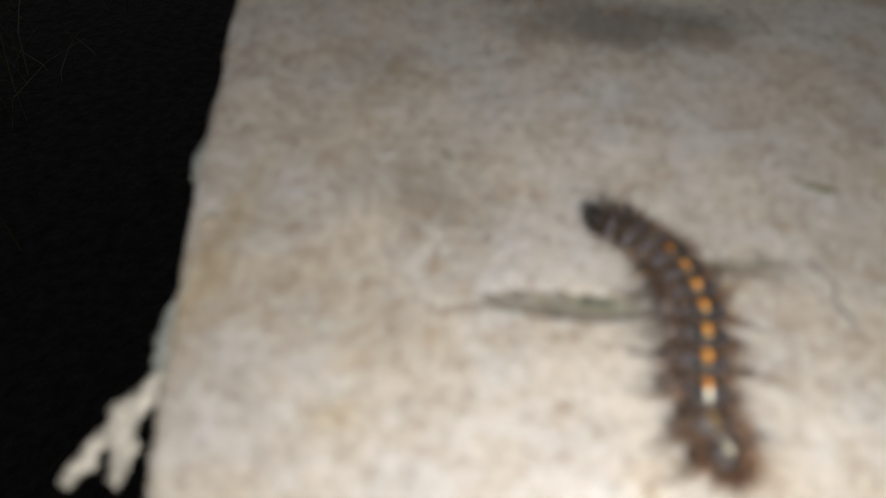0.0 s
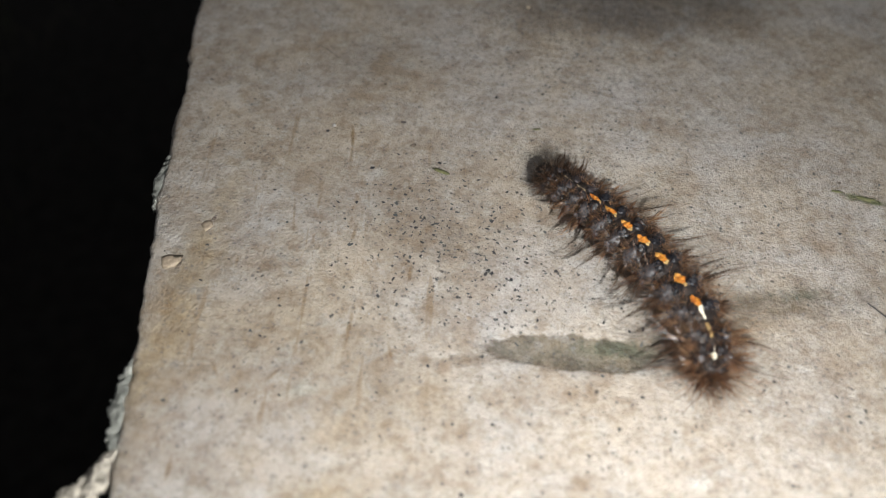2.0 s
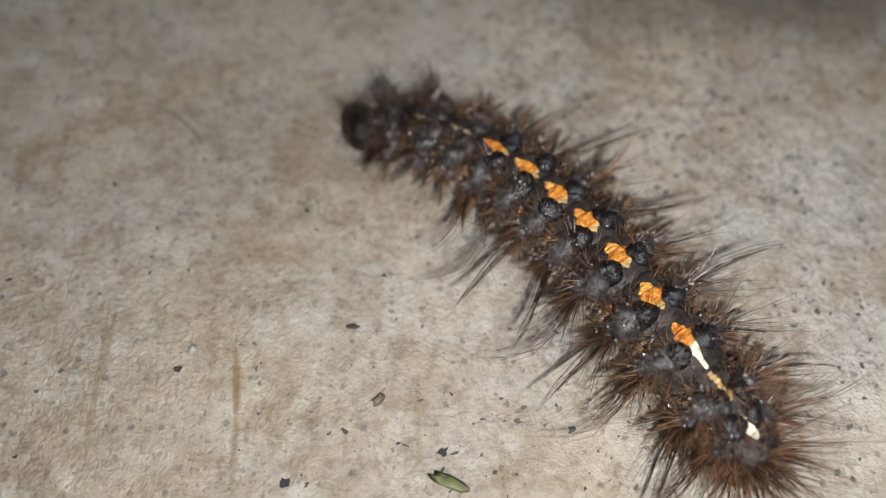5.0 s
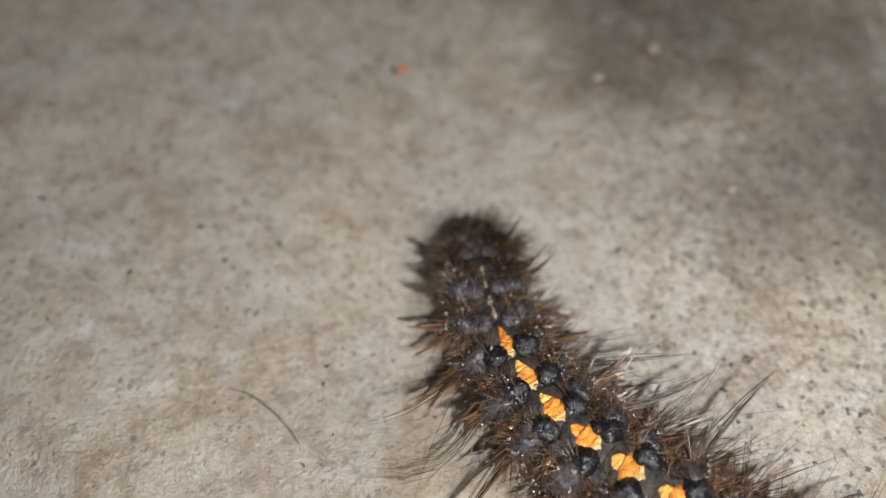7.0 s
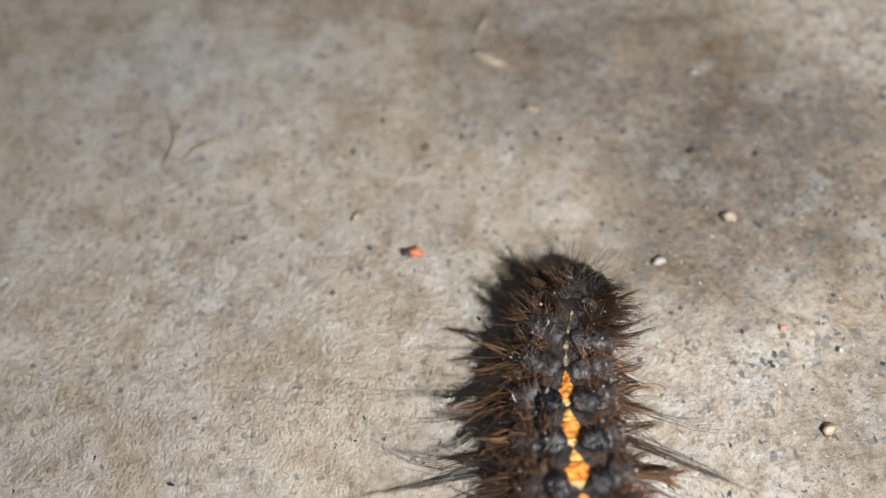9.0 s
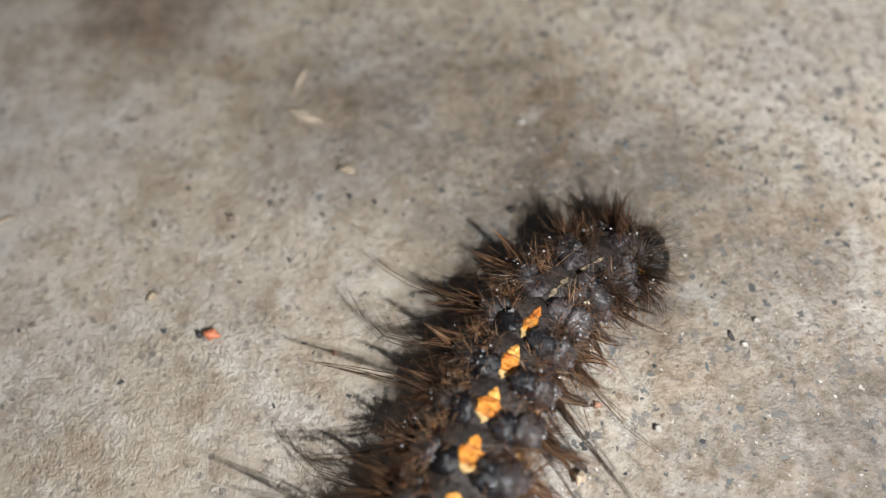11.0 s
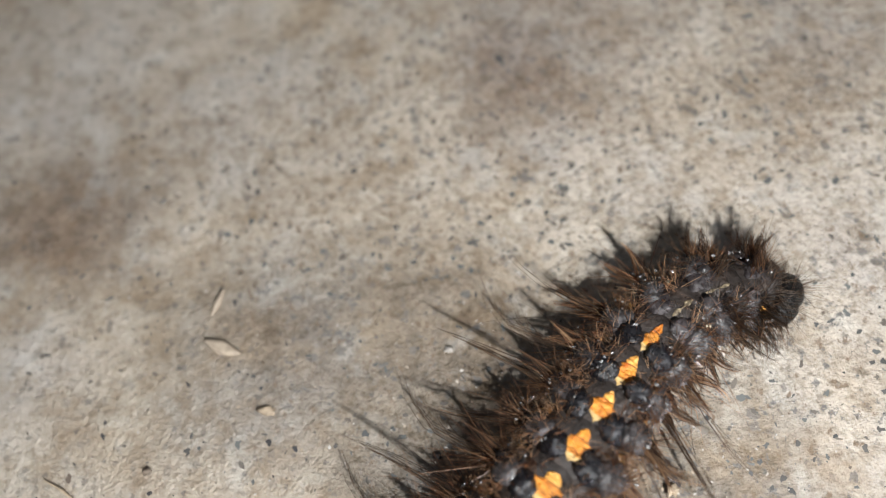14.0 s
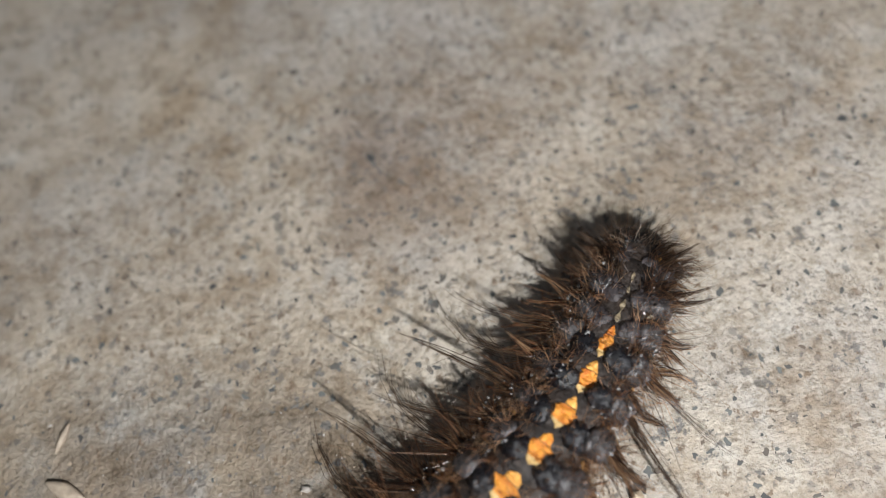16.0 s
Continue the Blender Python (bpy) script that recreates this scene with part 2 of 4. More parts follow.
# x, y, radii, turn, raggedness, its scale, inner and outer rim, colour, strength
STAINS_AND_FALLOFF = (
    (-7, 40.5, 6, 4.5, 10, 1.6, 160, 0.4, 1.1, (0.24, 0.18, 0.13), 0.6),
    (24, 46.5, 5, 5, 0, 1.6, 160, 0.4, 1.1, (0.26, 0.20, 0.16), 0.5),
    # brown-grey stain, darkened further to paint in the torch's falloff on the far slab
    (40, 5.5, 25, 8, 3, 1.4, 70, 0.5, 1.15, (0.17, 0.14, 0.11), 0.75),
    (11, 29.5, 15, 8, -4, 1.5, 90, 0.4, 1.2, (0.18, 0.15, 0.12), 0.72),
    (10, -45, 6, 6, 0, 1.8, 300, 0.2, 1.1, (0.27, 0.215, 0.16), 0.5),
    (2, -64, 8, 5, 0, 1.8, 200, 0.2, 1.1, (0.28, 0.22, 0.15), 0.4),
    (29.5, -58.2, 5.0, 1.9, 8, 1.0, 400, 0.6, 1.0, (0.19, 0.165, 0.13), 0.85),
    (34.5, -55.9, 7.5, 2.2, 30, 1.2, 350, 0.6, 1.0, (0.19, 0.165, 0.13), 0.85),
    (43.5, -51.6, 4.8, 2.0, -8, 1.8, 400, 0.4, 1.0, (0.19, 0.165, 0.13), 0.75),
    (36.0, -55.2, 3.2, 1.0, 32, 1.6, 700, 0.3, 1.0, (0.12, 0.135, 0.095), 0.7),
    (42, -52, 6, 1.0, 12, 1.8, 900, 0.3, 0.9, (0.13, 0.105, 0.08), 0.7),
    # a real dirty patch, deepened in colour to stand in for fading torch light
    (20.5, 21, 13, 10, 8, 1.6, 90, 0.5, 1.2, (0.15, 0.13, 0.11), 0.8),
    (42, 9, 20, 6, 5, 1.6, 60, 0.5, 1.2, (0.20, 0.18, 0.16), 0.6),
    (-5, 41, 6, 5, 0, 1.6, 120, 0.4, 1.2, (0.22, 0.165, 0.125), 0.65),
    (31, 12, 9, 9, 0, 1.6, 90, 0.4, 1.2, (0.21, 0.18, 0.15), 0.5),
    (44, 45, 8, 6, 20, 1.6, 120, 0.4, 1.2, (0.23, 0.18, 0.14), 0.6),
    (26, 48, 9, 8, 30, 1.6, 120, 0.4, 1.2, (0.28, 0.22, 0.18), 0.45),
    (-4, -9, 9, 7, 0, 1.4, 120, 0.4, 1.2, (0.27, 0.225, 0.18), 0.45),
    (4, -39, 12, 8, 0, 1.8, 130, 0.35, 1.2, (0.26, 0.205, 0.15), 0.32),
    (-10, -58, 14, 6, 20, 1.8, 150, 0.3, 1.2, (0.34, 0.27, 0.18), 0.25),
    (21.5, -59.0, 11.4, 2.5, -3, 1.0, 260, 0.84, 0.94, (0.13, 0.105, 0.075), 0.85),
    (21.9, -58.95, 10.8, 2.25, -3, 1.0, 260, 0.80, 0.92, (0.225, 0.20, 0.155), 0.85),
    (42.6, 32.0, 0.5, 0.36, -30, 1.2, 1500, 0.5, 1.0, (0.16, 0.14, 0.115), 0.8),
    (42.8, 30.4, 0.42, 0.24, -25, 1.2, 1500, 0.5, 1.0, (0.16, 0.14, 0.115), 0.8),
    (44.1, 30.9, 0.24, 0.3, 0, 1.2, 1500, 0.5, 1.0, (0.16, 0.14, 0.115), 0.8),
    (40.0, 24.3, 0.5, 0.28, -15, 1.2, 1500, 0.5, 1.0, (0.19, 0.16, 0.12), 0.8),
    (37.8, 23.4, 0.42, 0.26, 20, 1.2, 1500, 0.5, 1.0, (0.19, 0.16, 0.12), 0.8),
    (26.0, -58.6, 6.0, 1.5, -3, 1.6, 700, 0.3, 1.0, (0.12, 0.135, 0.095), 0.75),
    (46, -52.0, 17, 3.4, 8, 2.4, 420, 0.3, 0.9, (0.23, 0.20, 0.16), 0.7),
    (48, -50.6, 4, 1.3, 8, 2.0, 700, 0.2, 0.9, (0.13, 0.14, 0.105), 0.6),
    (9.5, -60.4, 4.5, 0.9, 4, 1.0, 400, 0.4, 1.0, (0.24, 0.19, 0.14), 0.7),
    # short ochre runs near the edge
    (-5.0, -29.7, 0.31, 3.9, 0, 2.6, 420, 0.2, 1.0, (0.25, 0.175, 0.10), 0.75),
    (-11.0, -40.5, 0.29, 3.3, 6, 2.6, 420, 0.2, 1.0, (0.25, 0.175, 0.10), 0.75),
    (-16.5, -47.8, 0.27, 1.2, 0, 2.6, 420, 0.2, 1.0, (0.25, 0.175, 0.10), 0.75),
    (1.8, -59.8, 0.27, 1.5, 14, 2.6, 420, 0.2, 1.0, (0.25, 0.175, 0.10), 0.75),
    (3.4, -49.0, 0.27, 1.4, -4, 2.6, 420, 0.2, 1.0, (0.25, 0.175, 0.10), 0.75),
    (-2.8, -56.2, 0.31, 3.9, -6, 2.6, 420, 0.2, 1.0, (0.25, 0.175, 0.10), 0.75),
    (-16.3, -36.6, 0.27, 1.2, 0, 2.6, 420, 0.2, 1.0, (0.25, 0.175, 0.10), 0.75),
    (-8.2, -38.7, 0.27, 1.5, -4, 2.6, 420, 0.2, 1.0, (0.25, 0.175, 0.10), 0.75),
    (-2.2, -37.5, 0.27, 1.4, 6, 2.6, 420, 0.2, 1.0, (0.25, 0.175, 0.10), 0.75),
    (-3.5, -43.3, 0.28, 2.0, -8, 2.6, 420, 0.2, 1.0, (0.25, 0.175, 0.10), 0.75),
    (-16.0, -62.4, 0.27, 1.4, 25, 2.6, 420, 0.2, 1.0, (0.25, 0.175, 0.10), 0.75),
    (-10.1, -62.7, 0.27, 1.2, -40, 2.6, 420, 0.2, 1.0, (0.25, 0.175, 0.10), 0.75),
    (-18.9, -60.1, 0.27, 1.4, 10, 2.6, 420, 0.2, 1.0, (0.25, 0.175, 0.10), 0.75),
    (-18.2, -72.9, 0.27, 1.5, 0, 2.6, 420, 0.2, 1.0, (0.25, 0.175, 0.10), 0.75),
    (-3.9, -75.2, 5.0, 2.4, 10, 1.6, 260, 0.3, 1.1, (0.36, 0.28, 0.16), 0.40),
    (-2.4, -68.6, 4.0, 2.5, 10, 1.6, 260, 0.3, 1.1, (0.3, 0.23, 0.15), 0.50),
    (-6.9, -64.4, 2.5, 1.2, 10, 1.6, 260, 0.3, 1.1, (0.44, 0.45, 0.42), 0.70),
    (7.3, -61.3, 1.0, 0.9, 10, 1.6, 260, 0.3, 1.1, (0.28, 0.21, 0.15), 0.70),
    (-21.8, -55, 3.5, 26, -6, 1.6, 200, 0.3, 1.1, (0.36, 0.275, 0.16), 0.6),
    (61, -35.3, 4.5, 0.9, -18, 1.3, 600, 0.3, 0.9, (0.10, 0.12, 0.045), 0.9),
    (-5.2, -26.2, 0.32, 2.4, 4, 1.2, 900, 0.4, 1.0, (0.24, 0.17, 0.09), 0.8),
)
def plain(name, c, rough=0.6, spec=0.4, vary=0.25, scale=1500, bump=0.0):
    k = Mat(name, rough, spec)
    n = k.noise(scale, 4)
    dark = tuple(v * (1 - vary) for v in c)
    lite = tuple(min(1, v * (1 + vary)) for v in c)
    k.color(k.ramp(n, [(0.3, dark), (0.7, lite)]))
    if bump:
        k.bump(n, bump)
    return k.m


def islands(name, colours, rough=0.4, spec=0.5, trans=0.0):
    """One colour for each joined piece."""
    k = Mat(name, rough, spec)
    g = k.put("ShaderNodeNewGeometry").outputs["Random Per Island"]
    n = len(colours)
    c = k.ramp(g, [((i + 0.5) / n, c) for i, c in enumerate(colours)])
    k.color(c)
    if trans:
        t, m = k.put("ShaderNodeBsdfTranslucent"), k.put("ShaderNodeMixShader")
        k.t.links.new(k.mix(1.0, c, (2.5, 2.0, 1.5), "MULTIPLY"), t.inputs["Color"])
        m.inputs[0].default_value = trans
        k.t.links.new(k.b.outputs[0], m.inputs[1])
        k.t.links.new(t.outputs[0], m.inputs[2])
        k.t.links.new(m.outputs[0], k.t.nodes["Material Output"].inputs["Surface"])
    return k.m


CONCRETE = concrete()
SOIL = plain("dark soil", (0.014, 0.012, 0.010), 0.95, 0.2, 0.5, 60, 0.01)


def hide(name, dark, mid, light, rough, spec):
    """Wrinkled hide: dull folds, paler worn ridges, a thin moist sheen that comes and goes."""
    k = Mat(name, rough, spec)
    wide, fine = k.noise(900, 4, 0.6), k.noise(5200, 5, 0.7)
    base = k.ramp(wide, [(0.32, dark), (0.5, mid), (0.68, light)])
    k.color(k.mix(1.0, base, k.ramp(fine, [(0.35, (0.6, 0.58, 0.57)), (0.5, (1.0, 1.0, 1.0)), (0.66, (1.45, 1.42, 1.4))]), "MULTIPLY"))
    wet = k.ramp(k.noise(2600, 4, 0.65), [(0.38, (rough * 0.6,)), (0.62, (min(1.0, rough * 1.7),))])
    k.t.links.new(wet, k.b.inputs["Roughness"])
    k.bump(k.maths("ADD", fine, k.maths("MULTIPLY", k.noise(2400, 3, 0.55), 0.9)), 0.00006)
    return k.m


DRYGRASS = islands("dry grass", [(0.08, 0.08, 0.04), (0.05, 0.06, 0.03), (0.10, 0.09, 0.055), (0.04, 0.045, 0.02)], 0.7, 0.3)
SKIN = hide("grey skin", (0.014, 0.011, 0.010), (0.030, 0.024, 0.021), (0.058, 0.042, 0.034), 0.42, 0.4)
PALELOBE = hide("pale grey lobe", (0.040, 0.034, 0.034), (0.078, 0.068, 0.070), (0.13, 0.112, 0.112), 0.36, 0.45)
NECKSKIN = hide("grey neck skin", (0.018, 0.015, 0.015), (0.040, 0.034, 0.036), (0.085, 0.073, 0.074), 0.36, 0.5)
LOBE = hide("dark grey lobe", (0.013, 0.0115, 0.012), (0.031, 0.028, 0.029), (0.066, 0.059, 0.060), 0.3, 0.6)
OCHRE = plain("ochre side spot", (0.42, 0.22, 0.07), 0.45, 0.4, 0.5, 3000, 0.0001)
VELVET = hide("black velvet wart", (0.003, 0.003, 0.004), (0.007, 0.007, 0.009), (0.018, 0.018, 0.023), 0.3, 0.5)
HEADBLACK = plain("black head capsule", (0.006, 0.0055, 0.0055), 0.36, 0.3, 0.4, 3500, 0.0002)
ORANGE = Mat("orange dorsal patch", 0.45, 0.45)
ORANGE.color(ORANGE.mix(ORANGE.ramp(ORANGE.noise(2300, 4, 0.65, stretch=(0.8, 1.0, 1)), [(0.35, (0,)), (0.6, (1,))]), (0.50, 0.12, 0.011), (0.76, 0.32, 0.043)))
ORANGE.bump(ORANGE.noise(3500, 4, 0.65, stretch=(0.9, 1.0, 1)), 0.0002)
ORANGE = ORANGE.m
YELLOW = plain("pale yellow mark", (0.74, 0.36, 0.08), 0.5, 0.4, 0.3, 2500, 0.0001)
RIM = plain("pale rim", (0.52, 0.35, 0.14), 0.5, 0.4, 0.3, 2500, 0.0001)
FAINT = plain("faint cream mark", (0.24, 0.19, 0.12), 0.45, 0.4, 0.8, 3500, 0.0001)
CREAM = plain("cream mark", (0.78, 0.72, 0.55), 0.5, 0.4, 0.2, 2500, 0.0001)
BRISTLE = islands("brown bristles", [(0.130, 0.070, 0.041), (0.060, 0.036, 0.025), (0.024, 0.020, 0.017), (0.270, 0.165, 0.097), (0.110, 0.061, 0.037), (0.017, 0.014, 0.013), (0.040, 0.029, 0.021)], 0.3, 0.5, 0.4)
DARKBRISTLE = islands("blackish bristles", [(0.030, 0.020, 0.015), (0.075, 0.047, 0.030), (0.018, 0.014, 0.012), (0.14, 0.085, 0.047), (0.045, 0.028, 0.020)], 0.45, 0.35, 0.35)
RUSTBRISTLE = islands("rusty bristles", [(0.251, 0.144, 0.080), (0.142, 0.079, 0.046), (0.360, 0.244, 0.140), (0.066, 0.034, 0.021), (0.029, 0.020, 0.018), (0.104, 0.051, 0.030)], 0.28, 0.5, 0.45)
TAILBRISTLE = islands("light brown bristles", [(0.330, 0.218, 0.135), (0.198, 0.117, 0.070), (0.440, 0.321, 0.202), (0.077, 0.048, 0.030), (0.264, 0.164, 0.098)], 0.28, 0.5, 0.45)
PALEBRISTLE = islands("pale tan bristles", [(0.169, 0.117, 0.078), (0.065, 0.046, 0.033), (0.286, 0.208, 0.143), (0.039, 0.026, 0.019)], 0.35, 0.5)
WATER = Mat("clear water", 0.22, 1.0)
WATER.b.inputs["Transmission Weight"].default_value = 0.75
WATER.b.inputs["IOR"].default_value = 1.33
WATER = WATER.m
LED = Mat("torch light")
LED.b.inputs["Emission Color"].default_value = (0.965, 0.968, 0.968, 1)
LED.b.inputs["Emission Strength"].default_value = 790
LED = LED.m
CASING = plain("black plastic casing", (0.02, 0.02, 0.02), 0.4, 0.4)


# ---- mesh helpers ----
def part(name, bm, material, parent=None, label=""):
    me = bpy.data.meshes.new(name)
    bm.to_mesh(me)
    bm.free()
    me.materials.append(material)
    ob = new(name, me)
    ob.parent = parent
    if label:
        tagged(ob, label)
    return ob


def smooth(ob):
    for p in ob.data.polygons:
        p.use_smooth = True
    return ob


def mesh(name, verts, faces, material, parent=None, label=""):
    me = bpy.data.meshes.new(name)
    me.from_pydata(verts, [], faces)
    me.materials.append(material)
    ob = new(name, me)
    ob.parent = parent
    if label:
        tagged(ob, label)
    return ob


def grid_faces(rows, cols, first=0, ring=False):
    out = []
    for i in range(rows - 1):
        for j in range(cols if ring else cols - 1):
            a, b = i * cols + j, i * cols + (j + 1) % cols
            out.append((first + a, first + b, first + b + cols, first + a + cols))
    return out


# ---- the slab ----
def edge_x(y):
    """The slab's worn left edge, in millimetres."""
    y = max(-110.0, min(90.0, y))
    base = -31.6 + 0.075 * max(-y, 0) + 0.0005 * max(-y, 0) ** 2 - 0.08 * max(y + 8, 0) - 0.2 * max(y - 12, 0)
    return base + 0.9 * noise.noise((0, y * 0.09, 3)) + 0.5 * noise.noise((0, y * 0.4, 8)) + 0.25 * noise.noise((0, y * 1.3, 1))


def ramped(fine0, fine1, step, far0, far1, n):
    """Even steps inside, widening ones to the far ends."""
    inner = list(np.arange(fine0, fine1 + step / 2, step))
    lo = [fine0 - (fine0 - far0) * (k / n) ** 2.5 for k in range(n, 0, -1)]
    hi = [fine1 + (far1 - fine1) * (k / n) ** 2.5 for k in range(1, n + 1)]
    return lo + inner + hi


def relief(x, y):
    z = 0.10 * noise.noise((x * 0.12, y * 0.12, 0)) + 0.07 * noise.noise((x * 0.45, y * 0.45, 5))
    z += 0.05 * noise.noise((x * 0.8, y * 0.8, 9))
    # the worn hollow and its branch
    c = math.cos(0.52) * (x - 35.5) + math.sin(0.52) * (y + 55.4)
    w = math.cos(0.52) * (y + 55.4) - math.sin(0.52) * (x - 35.5)
    d = (c / 8.5) ** 2 + (w / 2.2) ** 2
    if d < 1.2:
        z -= 0.4 * min(1.0, (1.2 - d) / 0.35) * (0.8 + 0.5 * noise.noise((x * 0.7, y * 0.9, 6)))
    u, v = (x - 21.5) / 11.0, (y + 59.0 + 0.05 * (x - 21.5)) / 2.3
    d = u * u + v * v
    if d < 1.3:
        z -= 0.45 * min(1.0, max(0.0, (1.15 - d) / 0.35)) * (0.8 + 0.4 * noise.noise((x * 0.6, y * 0.9, 4)))
    return z


def slab():
    ys = ramped(-95, 75, 0.7, -700, 900, 26)
    us = [(0.0, -660.0), (0.6, -300.0), (-0.3, -140.0), (0.2, -70.0), (-0.6, -30.0), (-0.2, -9.0), (-0.5, -4.0), (-0.1, -2.2), (0.0, -1.2), (0.15, -0.6), (0.45, -0.22), (0.9, -0.05)]
    flat = list(np.arange(1.5, 95, 0.7)) + [95 + 900 * (k / 22) ** 2.5 for k in range(1, 23)]
    verts = []
    for y in ys:
        e = edge_x(y)
        for u, z in us:
            rag = 0.35 * noise.noise((u, y * 0.5, z * 0.4 + 20)) + 0.9 * noise.noise((3, y * 0.11, z * 0.25))
            k = min(1.0, -z / 1.2)
            verts.append(((e + u + rag * k) * MM, y * MM, (z + relief(e + u, y) * (1 - k)) * MM))
        for u in flat:
            x = e * (1 - u / 995) - 30 * u / 995 + u
            verts.append((x * MM, y * MM, relief(x, y) * MM))
    rows, cols = len(ys), len(us) + len(flat)
    faces = grid_faces(rows, cols)
    # the two ends and the far side, down to the ground
    rim = [j for j in range(cols)] + [i * cols + cols - 1 for i in range(1, rows)] + [(rows - 1) * cols + j for j in range(cols - 2, -1, -1)]
    first = len(verts)
    verts += [(verts[i][0], verts[i][1], -0.66) for i in rim]
    faces += [(rim[k + 1], rim[k], first + k, first + k + 1) for k in range(len(rim) - 1)]
    ob = mesh("pavement", verts, faces, CONCRETE)
    smooth(ob)
    return tagged(ob, "weathered beige concrete slab with dark specks and a worn edge", "concrete slab", kind="structure")


def ground():
    n = 40
    side = [math.copysign(abs(i / n) ** 3, i) * 60 for i in range(-n, n + 1)]
    verts = [(x, y, -0.62 + 0.03 * noise.noise((x * 3, y * 3, 0))) for y in side for x in side]
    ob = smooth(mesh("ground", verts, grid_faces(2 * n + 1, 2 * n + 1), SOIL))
    return tagged(ob, "dark bare soil lying in the night below the slab", "ground", kind="structure")


def grass():
    """A thin stand of dry grass on the soil below the slab; blades of three flat pieces."""
    rnd = random.Random(21)
    verts, faces = [], []
    for k in range(190):
        x, y = -0.76 + rnd.gauss(0, 0.12), 0.66 + rnd.gauss(0, 0.22)
        if x > -0.12:
            continue
        a, lean, tall, wide = rnd.uniform(0, 6.28), rnd.uniform(0.1, 0.9), rnd.uniform(0.05, 0.22), rnd.uniform(0.0006, 0.002)
        first = len(verts)
        for q in (0.0, 0.4, 0.75, 1.0):
            cx, cy = x + lean * tall * q * q * math.cos(a), y + lean * tall * q * q * math.sin(a)
            w = wide * (1 - 0.9 * q)
            z = -0.635 + tall * q * (1 - 0.3 * lean * q)
            verts += [(cx - w * math.sin(a), cy + w * math.cos(a), z), (cx + w * math.sin(a), cy - w * math.cos(a), z)]
        faces += [(first + 2 * n, first + 2 * n + 1, first + 2 * n + 3, first + 2 * n + 2) for n in range(3)]
    ob = mesh("grass", verts, faces, DRYGRASS)
    return tagged(ob, "thin dry grass in the dark below the slab", "grass", kind="stuff")


slab()
ground()
grass()


# ---- grains set in the slab ----
def scatter(name, count, seed, spots, small, large, mat, label, lift=0.018):
    """Tiny flat chips level with the slab; spots: x, y, radii and weight in millimetres."""
    rnd = random.Random(seed)
    weights = [w[4] for w in spots]
    verts, faces = [], []
    while len(faces) < count * 9:
        x0, y0, rx, ry, _ = rnd.choices(spots, weights)[0]
        x, y = x0 + rnd.gauss(0, rx), y0 + rnd.gauss(0, ry)
        if x < edge_x(y) + 1.5 or not (-95 < y < 75) or x > 90:
            continue
        r = small + (large - small) * rnd.random() ** 2.1
        turn, long, n, first = rnd.uniform(0, 6.28), rnd.uniform(0.35, 0.9), 9, len(verts)
        z = relief(x, y)
        ring = []
        for j in range(n):
            a = 6.283 * j / n
            q = r * rnd.uniform(0.35, 1.3)
            u, v = q * math.cos(a), q * math.sin(a) * long
            ring.append((u * math.cos(turn) - v * math.sin(turn), u * math.sin(turn) + v * math.cos(turn)))
        verts.append((x * MM, y * MM, (z + lift) * MM))
        for u, v in ring:
            verts.append(((x + u) * MM, (y + v) * MM, (relief(x + u, y + v) + 0.012) * MM))
        faces += [(first, first + 1 + j, first + 1 + (j + 1) % n) for j in range(n)]
    ob = mesh(name, verts, faces, mat)
    return tagged(ob, label, "grains", kind="stuff")


BLACKGRAIN = islands("black grains", [(0.04, 0.04, 0.043), (0.075, 0.075, 0.074), (0.025, 0.025, 0.028), (0.11, 0.10, 0.088), (0.08, 0.086, 0.085)], 0.7, 0.3)
DARK = islands("dark grains", [(0.10, 0.103, 0.10), (0.145, 0.15, 0.145), (0.055, 0.057, 0.058), (0.18, 0.155, 0.13), (0.075, 0.077, 0.075), (0.14, 0.112, 0.09)], 0.7, 0.3)
LIGHT = islands("pale grains", [(0.46, 0.43, 0.39), (0.42, 0.37, 0.31), (0.49, 0.475, 0.45), (0.39, 0.34, 0.29), (0.43, 0.345, 0.26)], 0.8, 0.2)
scatter("dark_grains", 900, 1, [(10, -46, 5.5, 7, 0.8), (16, -51, 7, 4, 0.35), (4, -40, 4, 5, 0.45), (-2, -50, 10, 8, 0.3), (24, -66, 14, 5, 0.12)], 0.07, 0.34, BLACKGRAIN, "small black grains clustered on the concrete")
scatter("dark_grains", 2600, 2, [(32, -18, 14, 18, 0.7), (24, -15, 8, 9, 0.5), (26, 12, 9, 14, 1.3), (40, 30, 12, 12, 0.9), (38, -42, 14, 10, 0.8)], 0.06, 0.30, DARK, "dark grey grains set in the concrete")
scatter("dark_grains", 1100, 6, [(18, 40, 14, 9, 1.0), (44, 42, 16, 9, 0.7), (30, 54, 20, 8, 0.4), (24, 30, 12, 8, 0.5)], 0.08, 0.33, DARK, "slate grey stone flecks set in the concrete")
scatter("dark_grains", 900, 3, [(0, -30, 22, 30, 1), (30, -70, 20, 10, 0.35), (5, 20, 16, 20, 1)], 0.05, 0.26, BLACKGRAIN, "scattered dark grains set in the concrete")
scatter("pale_grains", 2200, 4, [(22, 14, 14, 14, 1.5), (10, -20, 20, 30, 0.8), (30, 30, 15, 15, 0.8)], 0.04, 0.13, LIGHT, "pale sandy grains set in the concrete", 0.018)


